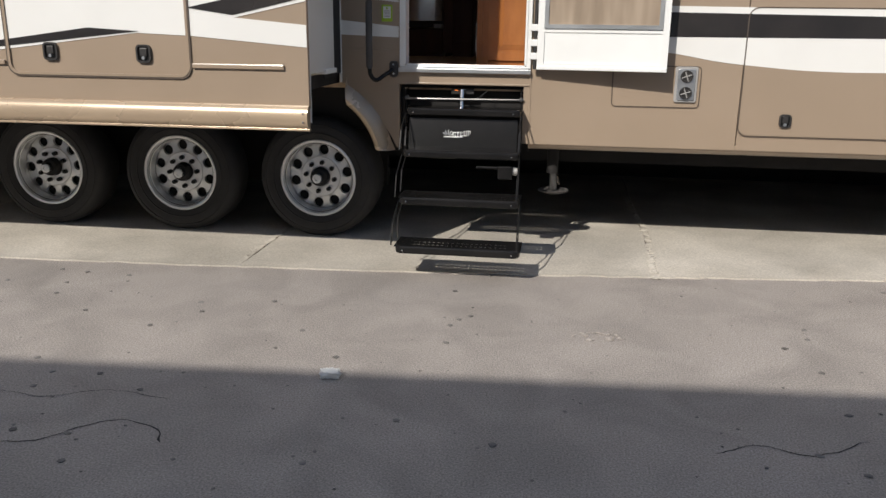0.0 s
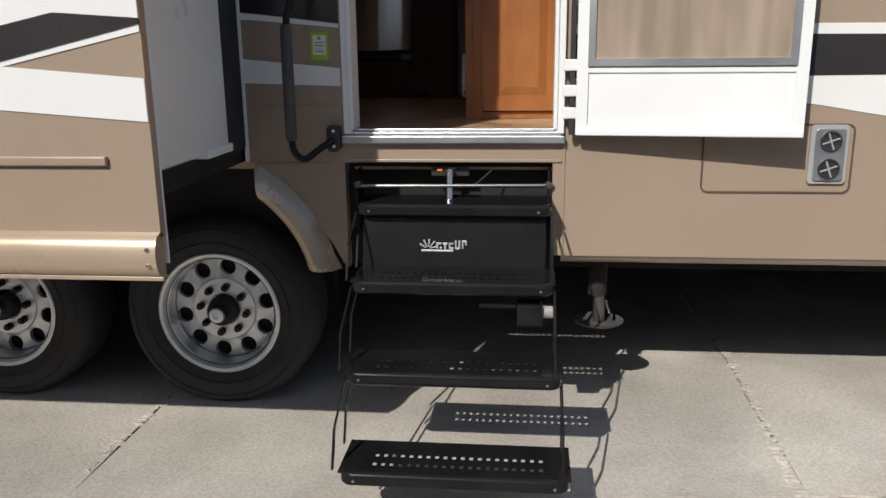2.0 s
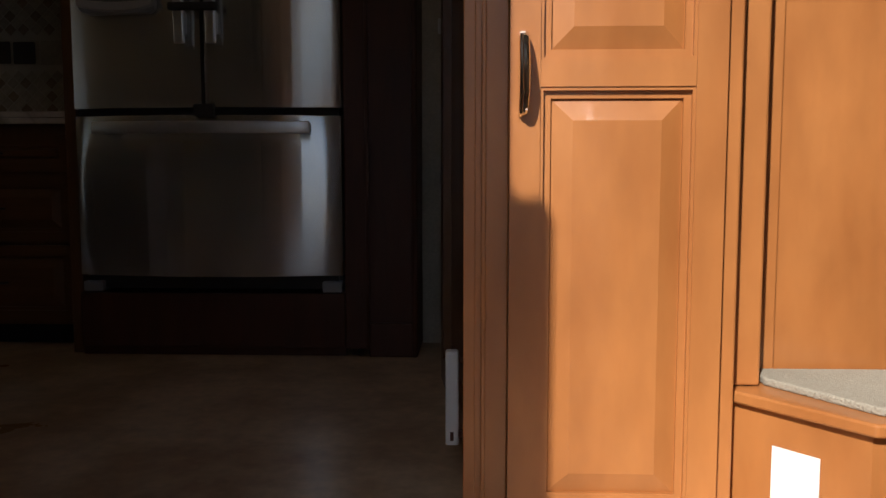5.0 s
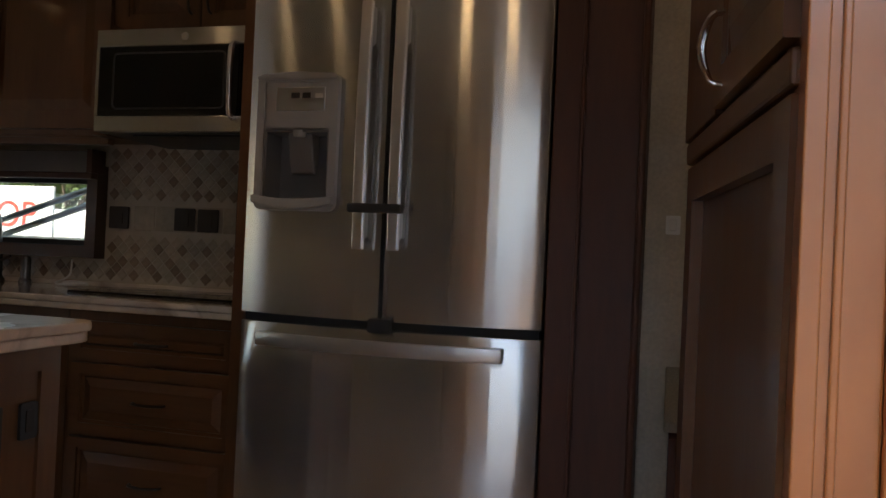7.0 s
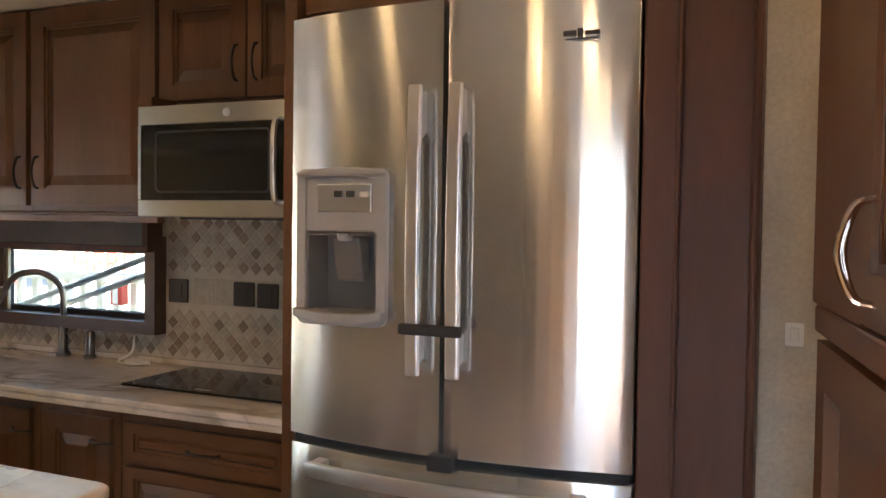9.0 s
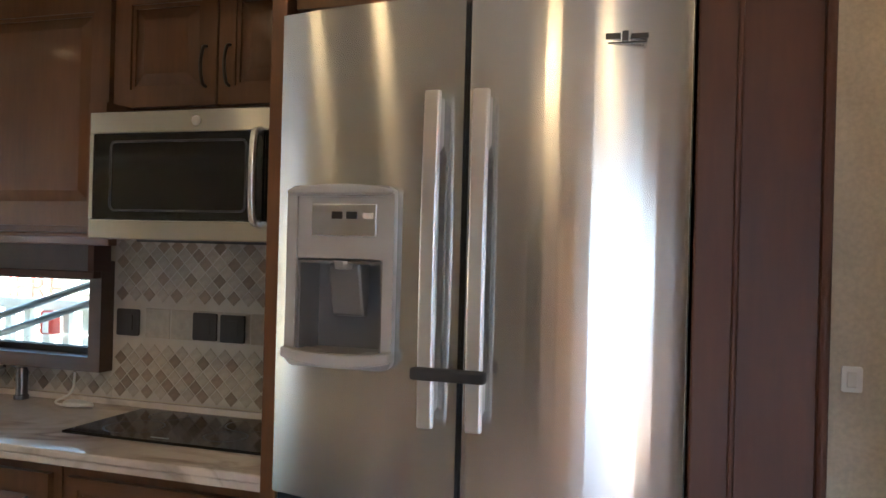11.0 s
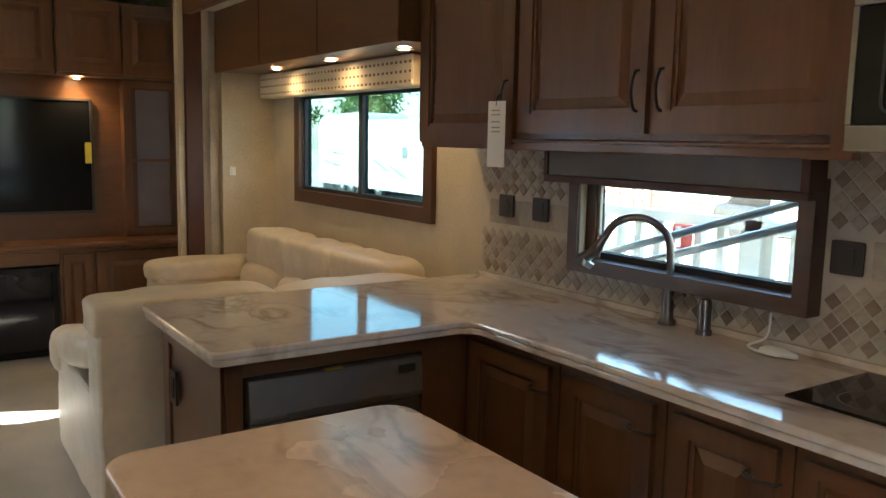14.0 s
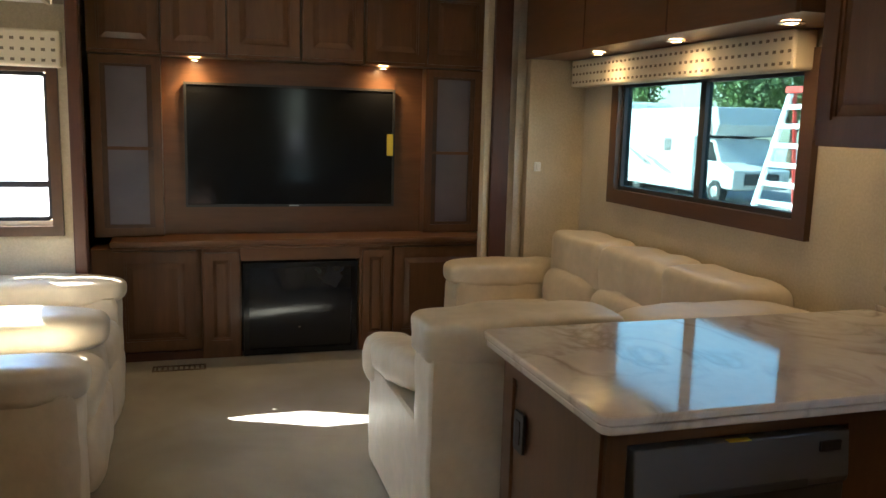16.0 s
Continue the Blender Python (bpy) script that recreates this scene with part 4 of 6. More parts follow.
# open screen door
hx, hy = .60, -.045
ang = math.atan2(-.072, .677)
sd = thing("screen_door", (hx, hy, 1.03), "white framed screen door standing open against the wall", "screen door")
def swing(bm):
    bm.transform(Matrix.Translation((hx, hy, 0)) @ Matrix.Rotation(ang, 4, "Z"))
    return bm
W = .685
part("frame", swing(frame_of(0, W, 1.03, 2.82, .036, "y", -.016, .016)), WHITE_METAL, sd)
part("kick_panel", swing(B((.036, W - .036, -.008, .008, 1.066, 1.245))), WHITE_METAL, sd)
part("kick_lip", swing(B((.0, W, -.022, .012, 1.03, 1.05), (.03, W - .03, -.014, .01, 1.225, 1.243), bevel=.003)), WHITE_METAL, sd)
ins = part("insert_frame", swing(frame_of(.034, W - .034, 1.246, 2.73, .022, "y", -.021, -.004)), ALU, sd, "silver insert frame")
part("mesh_panel", swing(B((.056, W - .056, -.012, -.009, 1.268, 2.708))), SCREEN, sd, "fine tan-looking insect screen")
part("weather_strip", swing(B((-.022, -.006, -.008, .012, 1.03, 2.76))), RUBBER, sd)
for z in (1.10, 1.17, 1.25, 1.9, 2.5):
    part("hinge", B((.556, .60, -.058, -.03, z - .018, z + .018), bevel=.004), WHITE_METAL, sd, "white hinge")
# grab handle
gh = thing("grab_handle", (-.25, -.05, 1.0), "long folding black grab handle with grey foam grip", "handle")
line = curve_pts([(-.205, -.03, 1.585), (-.225, -.075, 1.615), (-.262, -.105, 1.585), (-.30, -.125, 1.44), (-.312, -.13, 1.38), (-.314, -.13, 1.2), (-.314, -.13, 1.04), (-.308, -.128, .985), (-.28, -.11, .958), (-.24, -.075, .985), (-.205, -.03, 1.01)], 8)
part("bar", tube(line, .0115, 12), BLACK_STEEL, gh, "", True)
part("grip", tube([(-.313, -.13, 1.385), (-.314, -.13, 1.37), (-.315, -.13, 1.2), (-.315, -.13, 1.035), (-.314, -.13, 1.02)], [.014, .0185, .0185, .0185, .014], 14), FOAM, gh, "grey foam grip", True)
for z in (1.575, 1.015):
    br = part("bracket", prism(round_rect(-.225, -.178, z - .045, z + .045, .018), "y", -.03, 0, .004), DARK_PLASTIC, gh)
    for dz in (-.025, .025):
        part("screw", lathe([(0, -.034), (.006, -.033), (.007, -.03)], (-.2, 0, z + dz), "y", 10), CHROME, br)
# sticker
sk = thing("sticker", (-.24, 0, 1.316), "green and white certification sticker on the door wall", "sticker")
part("backing", B((-.271, -.21, -.0045, -.0025, 1.272, 1.362)), GREEN, sk)
part("white_field", B((-.262, -.219, -.0055, -.0046, 1.29, 1.352)), PAPER, sk)
words("lettering", "GREEN", .0105, DARK_PLASTIC, Matrix.Translation((-.2405, -.0058, 1.318)) @ Matrix.Rotation(radians(90), 4, "X"), sk, .0003)
part("print_line", B((-.258, -.223, -.006, -.0056, 1.327, 1.331), (-.256, -.225, -.006, -.0056, 1.306, 1.3085), (-.256, -.225, -.006, -.0056, 1.297, 1.302)), GREY_PLASTIC, sk)
part("emblem", B((-.246, -.235, -.006, -.0056, 1.337, 1.348)), GREEN, sk)

# ---- kitchen ----
def cabinet(name, label, group=""):
    return thing(name, (0, 0, 0), label, "cabinet", group)


def handle(p, axis, out, parent, length=.12, mat=BRONZE):
    return part("handle", bow_handle(p, length, axis, out), mat, parent, "", True)


# pantry by the entry
pn = thing("pantry", (.4, 1.0, ZF), "tall maple-stained pantry cabinet with raised-panel door", "cabinet")
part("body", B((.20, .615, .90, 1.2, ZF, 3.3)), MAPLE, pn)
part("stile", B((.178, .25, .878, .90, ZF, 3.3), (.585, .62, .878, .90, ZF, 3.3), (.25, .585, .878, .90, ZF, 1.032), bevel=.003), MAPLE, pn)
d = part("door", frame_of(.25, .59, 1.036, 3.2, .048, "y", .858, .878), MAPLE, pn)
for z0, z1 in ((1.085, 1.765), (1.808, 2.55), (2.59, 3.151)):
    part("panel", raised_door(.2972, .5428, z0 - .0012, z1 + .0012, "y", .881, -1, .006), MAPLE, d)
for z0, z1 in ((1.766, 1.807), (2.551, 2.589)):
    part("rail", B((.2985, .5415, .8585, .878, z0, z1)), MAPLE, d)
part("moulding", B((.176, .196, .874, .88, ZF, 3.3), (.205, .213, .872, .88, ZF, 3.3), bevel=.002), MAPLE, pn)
for q in (0, .012):
    part("handle", bow_handle((.268 + q * .3, .857, 1.785), .125, "z", (0.05, -1, 0), .0055, .03 + q), CHROME, d, "chrome bow handle", True)
# return and hall step by the pantry
rt = thing("hall_partition", (.9, 1.1, ZF), "maple-stained wood partition beside the pantry", "partition", "", "structure")
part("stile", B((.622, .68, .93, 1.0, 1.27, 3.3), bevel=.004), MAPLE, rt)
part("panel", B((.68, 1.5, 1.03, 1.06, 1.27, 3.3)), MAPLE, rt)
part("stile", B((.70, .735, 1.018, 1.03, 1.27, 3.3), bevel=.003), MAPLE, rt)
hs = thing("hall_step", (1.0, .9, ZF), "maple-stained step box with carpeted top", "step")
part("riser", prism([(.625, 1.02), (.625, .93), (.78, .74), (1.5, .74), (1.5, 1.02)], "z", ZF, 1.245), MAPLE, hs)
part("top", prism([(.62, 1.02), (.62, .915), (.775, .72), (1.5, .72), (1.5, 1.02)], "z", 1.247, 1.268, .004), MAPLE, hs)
part("carpet_pad", prism([(.69, 1.01), (.69, .94), (.80, .76), (1.5, .76), (1.5, 1.01)], "z", 1.268, 1.282, .004), CARPET, hs)
nt = thing("notice", (.70, .82, 1.1), "white paper notice stuck on the step box", "paper")
bm = B((-.04, .04, -.003, -.001, 1.06, 1.19))
bm.transform(Matrix.Translation((.705, .828, 0)) @ Matrix.Rotation(math.atan2(-.19, .155), 4, "Z"))
part("sheet", bm, PAPER, nt)
# side cabinet behind the pantry
sc = cabinet("side_cabinet", "dark cherry wall cabinet with a bow handle behind the pantry")
SIDE = Matrix.Translation((.18, 1.08, 0)) @ Matrix.Rotation(radians(6.8), 4, "Z")


def angled(bm):
    bm.transform(SIDE)
    return bm


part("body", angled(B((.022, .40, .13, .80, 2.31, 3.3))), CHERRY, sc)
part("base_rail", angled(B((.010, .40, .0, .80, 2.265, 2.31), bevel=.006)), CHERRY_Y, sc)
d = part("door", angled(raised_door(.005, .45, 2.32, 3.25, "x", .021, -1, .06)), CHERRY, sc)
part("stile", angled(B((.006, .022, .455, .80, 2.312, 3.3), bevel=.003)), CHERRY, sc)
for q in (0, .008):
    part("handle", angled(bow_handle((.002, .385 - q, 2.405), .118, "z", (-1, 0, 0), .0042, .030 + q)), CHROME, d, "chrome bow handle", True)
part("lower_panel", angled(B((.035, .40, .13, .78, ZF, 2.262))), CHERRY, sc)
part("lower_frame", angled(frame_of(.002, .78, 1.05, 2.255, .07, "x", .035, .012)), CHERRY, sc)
pc = thing("pull_handle", (.15, 1.19, 1.075), "upright white pull handle fixed low on the pantry side", "handle")
for z in (1.09, 1.245):
    part("mount", B((.163, .1995, 1.182, 1.198, z, z + .015), bevel=.002), DARKWOOD, pc)
part("grip", B((.136, .163, 1.176, 1.20, 1.075, 1.272), bevel=.004), WHITE_METAL, pc, "white plastic grip")
part("slot", B((.146, .153, 1.1735, 1.177, 1.086, 1.104)), DARKWOOD, pc)
rl = thing("stair_rail", (.2, 2.4, ZF), "sloped dark wooden stair side with pale cap", "stair rail")
part("side", prism([(2.40, ZF), (2.56, ZF), (2.56, 1.70), (2.40, 1.58)], "x", .09, .16), DARKWOOD, rl)
part("cap", prism([(2.38, 1.60), (2.56, 1.73), (2.56, 1.76), (2.38, 1.63)], "x", .075, .175, .004), CARPET, rl)
sw = thing("light_switch", (.094, 2.575, 2.173), "white rocker light switch on the papered wall", "switch", "switches")
part("plate", prism(round_rect(.058, .10, 2.145, 2.201, .005), "y", 2.572, 2.58, .002), WHITE_METAL, sw)
part("rocker", B((.069, .089, 2.568, 2.573, 2.156, 2.19), bevel=.002), PAPER, sw)
copy_thing(sw, Matrix.Translation((-6.125, 2.50 + .22, 2.217)) @ Matrix.Rotation(radians(90), 4, "Z"))

# end panel right of the fridge
ep = thing("fridge_end_panel", (-.1, 2.4, ZF), "dark cherry end panel beside the fridge", "panel", "", "structure")
part("stile", B((-.252, -.172, 2.315, 2.36, ZF + .03, 3.22), bevel=.006), DARKWOOD, ep)
part("bead", B((-.178, -.166, 2.302, 2.316, ZF + .03, 3.22), bevel=.004), DARKWOOD, ep)
part("board", B((-.17, -.012, 2.335, 2.36, ZF + .12, 3.22)), DARKWOOD, ep)
part("corner_bead", B((-.02, .0, 2.31, 2.579, ZF, 3.22), bevel=.008), DARKWOOD, ep)
part("baseboard", B((-.17, -.012, 2.318, 2.36, ZF, ZF + .12), bevel=.006), DARKWOOD, ep)
part("inner_side", B((-.235, -.215, 2.361, 2.99, ZF, 3.22)), DARKWOOD, ep)

# fridge
FX0, FX1, FXM = -1.18, -.258, -.712
fr = thing("refrigerator", (-.7, 2.65, 1.23), "stainless steel french-door refrigerator with ice dispenser", "refrigerator")
part("body", B((FX0 + .01, FX1 - .01, 2.37, 2.98, 1.245, 2.975)), DARK_PLASTIC, fr)


def bow_outline(x0, x1, n=14):
    """The plan of a door slab whose front bows out towards the middle of the fridge."""
    yf = lambda x: 2.318 - .055 * (1 - ((x - FXM) / .452) ** 2)
    return [(x0 + (x1 - x0) * i / n, yf(x0 + (x1 - x0) * i / n)) for i in range(n + 1)] + [(x1, 2.365), (x0, 2.365)]


def bowed(x0, x1, z0, z1, name, parent, mat=STEEL):
    return part(name, prism(bow_outline(x0, x1), "z", z0, z1, .004, 2), mat, parent, "", True)


RX0, RX1, RZ0, RZ1 = -1.094, -.886, 2.195, 2.405
bm = bmesh.new()
for x0, x1, z0, z1 in ((FX0, FXM - .006, 1.857, RZ0), (FX0, RX0, RZ0, RZ1), (RX1, FXM - .006, RZ0, RZ1), (FX0, FXM - .006, RZ1, 2.968)):
    piece = prism(bow_outline(x0, x1), "z", z0, z1)
    tmp = bpy.data.meshes.new("tmp")
    piece.to_mesh(tmp)
    piece.free()
    bm.from_mesh(tmp)
    bpy.data.meshes.remove(tmp)
dl = part("door", bm, STEEL, fr, "", True)
dr = bowed(FXM + .006, FX1, 1.857, 2.968, "door", fr)
dz = bowed(FX0, FX1, 1.285, 1.832, "freezer_drawer", fr)
part("gap", B((FX0 + .01, FX1 - .01, 2.33, 2.37, 1.832, 1.857), (FXM - .006, FXM + .006, 2.30, 2.37, 1.86, 2.96)), RUBBER, fr)
part("foot_grille", B((FX0 + .02, FX1 - .02, 2.35, 2.40, 1.235, 1.283)), DARK_PLASTIC, fr)
for x in (FX0 + .04, FX1 - .04):
    part("foot", B((x - .035, x + .035, 2.325, 2.40, 1.225, 1.262), bevel=.006), GREY_PLASTIC, fr)
for x, dd in ((-.772, dl), (-.668, dr)):
    bow = [(2.214 - .010 * math.sin(math.pi * k / 10), 2.06 + .70 * k / 10) for k in range(11)]
    bar = part("handle", prism(bow + [(y + .016, z) for y, z in reversed(bow)], "x", x - .017, x + .017, .004), SATIN, dd, "flat stainless bar handle")
    part("stand_off", prism([(2.224, 2.75), (2.275, 2.748), (2.275, 2.655), (2.224, 2.62)], "x", x - .010, x + .012, .003), GREY_PLASTIC, bar)
    part("stand_off", prism([(2.224, 2.18), (2.275, 2.16), (2.275, 2.10), (2.224, 2.08)], "x", x - .010, x + .012, .003), GREY_PLASTIC, bar)
    part("handle_back", B((x - .006, x + .012, 2.232, 2.244, 2.17, 2.63), bevel=.003), PANEL_GREY, bar)
part("strap", B((-.80, -.64, 2.192, 2.216, 2.162, 2.188), bevel=.006), RUBBER, fr, "black shipping strap across the handles")
part("latch_pad", B((-.74, -.675, 2.24, 2.27, 1.826, 1.866), bevel=.004), RUBBER, fr)
yh = lambda x: 2.262 - .055 * (1 - ((x - FXM) / .452) ** 2)
xs = [-1.085 + .735 * k / 12 for k in range(13)]
dh = part("handle", prism([(x, yh(x) - .010) for x in xs] + [(x, yh(x) + .008) for x in reversed(xs)], "z", 1.768, 1.808, .005), SATIN, dz, "stainless drawer handle", True)
for x in (-1.06, -.375):
    part("stand_off", B((x - .018, x + .018, yh(x), yh(x) + .065, 1.772, 1.804), bevel=.004), GREY_PLASTIC, dh)
# dispenser
dp = part("dispenser", frame_of(-1.118, -.862, 2.165, 2.565, .024, "y", 2.248, 2.30, .025), GREY_PLASTIC, dl, "grey water and ice dispenser")
part("control_panel", B((-1.095, -.885, 2.256, 2.295, 2.40, 2.543)), GREY_PLASTIC, dp)
part("key_strip", B((-1.06, -.905, 2.252, 2.257, 2.455, 2.525), bevel=.002), ALU, dp)
part("key", B((-1.01, -.985, 2.249, 2.253, 2.492, 2.508), (-.975, -.95, 2.249, 2.253, 2.492, 2.508)), DARK_PLASTIC, dp)
part("key", B((-.935, -.912, 2.249, 2.253, 2.493, 2.506)), PAPER, dp)
part("recess", B((-1.093, -1.086, 2.256, 2.36, 2.19, 2.405), (-.894, -.887, 2.256, 2.36, 2.19, 2.405), (-1.086, -.894, 2.256, 2.36, 2.394, 2.405), (-1.086, -.894, 2.25, 2.36, 2.19, 2.199)), CAVITY, dp)
part("cavity", B((-1.086, -.894, 2.352, 2.36, 2.199, 2.394)), CAVITY, dp)
part("paddle", prism([(2.275, 2.394), (2.33, 2.394), (2.335, 2.33), (2.325, 2.275), (2.305, 2.275), (2.29, 2.32)], "x", -1.03, -.95, .006), CAVITY, dp)
arc = [(-1.118 + .256 * i / 12, .018 * (1 - ((i - 6) / 6) ** 2)) for i in range(13)]
part("drip_tray", prism([(x, 2.185 - u) for x, u in arc] + [(x, 2.208 - u * .6) for x, u in reversed(arc)], "y", 2.228, 2.30, .005), GREY_PLASTIC, dp)
part("hood", prism([(x, 2.545) for x, u in arc[::12]] + [(x, 2.556 + u * .7) for x, u in reversed(arc)], "y", 2.24, 2.30, .005), GREY_PLASTIC, dp)
part("spout", lathe([(0, -.02), (.018, -.018), (.022, 0)], (-.988, 2.27, 2.40), "z", 16), GREY_PLASTIC, dp)
part("maker_mark", B((-.43, -.40, 2.284, 2.288, 2.862, 2.874), (-.397, -.385, 2.284, 2.289, 2.858, 2.878), (-.38, -.346, 2.286, 2.291, 2.862, 2.872), (-.425, -.35, 2.285, 2.290, 2.853, 2.856)), DARK_PLASTIC, dr)
pl = thing("fridge_plinth", (-.7, 2.5, ZF), "dark cherry plinth under the refrigerator", "plinth", "", "structure")
part("board", B((-1.187, -.254, 2.325, 2.98, ZF + .03, 1.222), bevel=.004), DARKWOOD, pl)
part("toe", B((-1.187, -.254, 2.34, 2.36, ZF, ZF + .03)), DARKWOOD, pl)
fp = thing("fridge_side_panel", (-1.2, 2.7, ZF), "cherry side panel between counter and refrigerator", "panel", "", "structure")
part("board", B((-1.236, -1.194, 2.36, 2.99, ZF, 3.22), bevel=.003), CHERRY, fp)
cab = cabinet("over_fridge_cabinet", "cherry cabinet above the refrigerator")
part("body", B((-1.187, -.254, 2.40, 2.99, 2.99, 3.218)), CHERRY_X, cab)
part("door", raised_door(-1.18, -.72, 3.0, 3.21, "y", 2.40, -1, .045), CHERRY, cab)
part("door", raised_door(-.712, -.258, 3.0, 3.21, "y", 2.40, -1, .045), CHERRY, cab)

# base cabinets
YF = 2.475
for x0, x1, kind in ((-1.925, -1.238, "drawers"), (-2.285, -1.93, "door"), (-2.69, -2.29, "door"), (-3.16, -2.695, "blind")):
    lab = {"drawers": "cherry base cabinet with three drawers", "door": "cherry base cabinet with raised-panel door", "blind": "cherry corner base cabinet with plain door"}[kind]
    cab = cabinet("base_cabinet", lab + " under the worktop", "kitchen base cabinets")
    part("body", B((x0, x1, YF, 2.98, ZF + .08, ZC - .045)), CHERRY, cab)
    part("toe_kick", B((x0, x1, YF + .06, YF + .08, ZF, ZF + .08)), UNDER, cab)
    if kind == "drawers":
        for z0, z1 in ((1.645, 1.775), (1.39, 1.63), (1.10, 1.375)):
            dw = part("drawer_front", raised_door(x0 + .03, x1 - .03, z0, z1, "y", YF, -1, .035), CHERRY_X, cab)
            handle(((x0 + x1) / 2, YF - .02, (z0 + z1) / 2), "x", (0, -1, 0), dw)
    else:
        d = part("door", raised_door(x0 + .03, x1 - .03, 1.10, 1.775, "y", YF, -1, .055), CHERRY, cab)
        handle((x1 - .06, YF - .02, 1.70), "x", (0, -1, 0), d, .09)
# peninsula
pc = cabinet("peninsula_cabinet", "cherry peninsula cabinet carrying the worktop")
part("side_wall", B((-3.79, -3.17, 1.62, 1.672, ZF, ZC - .045)), CHERRY, pc)
part("corner_box", B((-3.79, -3.17, 2.292, 2.98, ZF, ZC - .045)), CHERRY, pc)
part("back_panel", B((-3.79, -3.74, 1.672, 2.292, ZF, ZC - .045)), CHERRY, pc)
part("header", B((-3.3, -3.17, 1.672, 2.292, 1.745, ZC - .045)), CHERRY_Y, pc)
part("end_panel", frame_of(-3.785, -3.185, ZF + .02, ZC - .05, .07, "y", 1.61, 1.62), CHERRY, pc)
dwm = thing("dishwasher", (-3.4, 1.98, ZF), "stainless front-control dishwasher in the peninsula", "dishwasher")
part("tub", B((-3.72, -3.19, 1.682, 2.282, ZF + .1, 1.735)), DARK_PLASTIC, dwm)
part("door", B((-3.19, -3.155, 1.682, 2.282, ZF + .12, 1.60), bevel=.006), DW_GREY, dwm)
part("control_panel", prism([(-3.19, 1.602), (-3.15, 1.602), (-3.143, 1.62), (-3.155, 1.735), (-3.19, 1.735)], "y", 1.682, 2.282, .004), PANEL_GREY, dwm)
part("pocket", B((-3.147, -3.14, 1.80, 2.16, 1.604, 1.625), bevel=.003), DW_GREY, dwm)
part("display", B((-3.15, -3.144, 2.19, 2.25, 1.69, 1.715)), DARK_PLASTIC, dwm)
part("label", B((-3.166, -3.148, 1.93, 1.99, 1.7352, 1.7375)), YELLOW, dwm, "yellow energy label")
part("toe", B((-3.24, -3.22, 1.682, 2.282, ZF, ZF + .1)), UNDER, dwm)


def outlet(name, x, y, z, axis, out, mat, label, w=.048, h=.058):
    ob = thing(name, (x, y, z), label, "outlet", "kitchen outlets")
    a = y if axis == "y" else x
    u = x if axis == "y" else y
    part("plate", prism(round_rect(u - w, u + w, z - h, z + h, .006), axis, a, a + .008 * out, .002), mat, ob)
    part("insert", prism(round_rect(u - w * .45, u + w * .45, z - h * .6, z + h * .6, .004), axis, a + .008 * out, a + .011 * out), BROWN_PLASTIC, ob)
    return ob


outlet("wall_outlet", -3.645, 1.61, 1.60, "y", -1, DARK_PLASTIC, "black outlet on the peninsula end panel", .034, .058)
# worktop with bullnose edge
wt = thing("worktop", (-2.5, 2.7, ZC), "polished cream solid-surface worktop with brown veins", "worktop", "", "structure")


def l_shape(g):
    r = .03
    return [(-1.238, 2.41 + g), (-1.238, 2.985), (-3.825 + g, 2.985), (-3.825 + g, 1.545 + r + g)] + [(-3.825 + g + r - r * math.cos(radians(a)), 1.545 + g + r - r * math.sin(radians(a))) for a in (30, 60, 90)] + [(-3.06 - g - r + r * math.sin(radians(a)), 1.545 + g + r - r * math.cos(radians(a))) for a in (0, 30, 60, 90)] + [(-3.06 - g, 2.41 + g - .05), (-3.045, 2.41 + g - .014), (-3.01, 2.41 + g)]


part("top", prism(l_shape(0), "z", ZC - .022, ZC, .006, 3), QUARTZ, wt)
part("edge_bead", prism(l_shape(.007), "z", ZC - .045, ZC - .022, .006, 3), QUARTZ, wt)
part("upstand", B((-3.80, -1.238, 2.975, 2.99, ZC, ZC + .022), bevel=.004), QUARTZ, wt)
ck = thing("cooktop", (-1.7, 2.78, ZC), "black glass cooktop with faint ring marks", "cooktop")
part("glass", B((-2.03, -1.36, 2.575, 2.94, ZC + .0005, ZC + .009), bevel=.003), BLACK_GLASS, ck)
for cx, cy, r in ((-1.87, 2.70, .085), (-1.87, 2.87, .06), (-1.55, 2.70, .06), (-1.55, 2.86, .085)):
    part("burner_ring", lathe([(r, ZC + .009), (r + .003, ZC + .0098), (r + .006, ZC + .009)], (cx, cy, 0), "z", 30), DARK_PLASTIC, ck)
part("control_mark", B((-1.74, -1.68, 2.605, 2.612, ZC + .009, ZC + .0096)), ALU, ck)
fa = thing("faucet", (-2.70, 2.945, ZC), "tall brushed nickel pull-down gooseneck faucet", "faucet")
part("base", lathe([(0, 0), (.03, 0), (.03, .012), (.022, .02), (.019, .03), (.019, .12), (.016, .125)], (-2.70, 2.945, ZC), "z", 20), NICKEL, fa, "", True)
part("neck", tube(curve_pts([(-2.70, 2.945, ZC + .1), (-2.70, 2.945, 2.08), (-2.712, 2.93, 2.16), (-2.765, 2.88, 2.205), (-2.825, 2.825, 2.19), (-2.858, 2.795, 2.13)], 8), .0125, 12), NICKEL, fa, "", True)
part("spray_head", tube([(-2.856, 2.797, 2.14), (-2.878, 2.775, 2.085), (-2.935, 2.765, 2.05)], [.015, .019, .021], 14), NICKEL, fa, "", True)
part("lever", tube([(-2.68, 2.945, ZC + .09), (-2.63, 2.94, ZC + .11)], .006, 8), NICKEL, fa)
part("nozzle", tube([(-2.889, 2.766, 2.053), (-2.896, 2.76, 2.036)], [.021, .018], 14), ALU, fa, "pale spray nozzle", True)
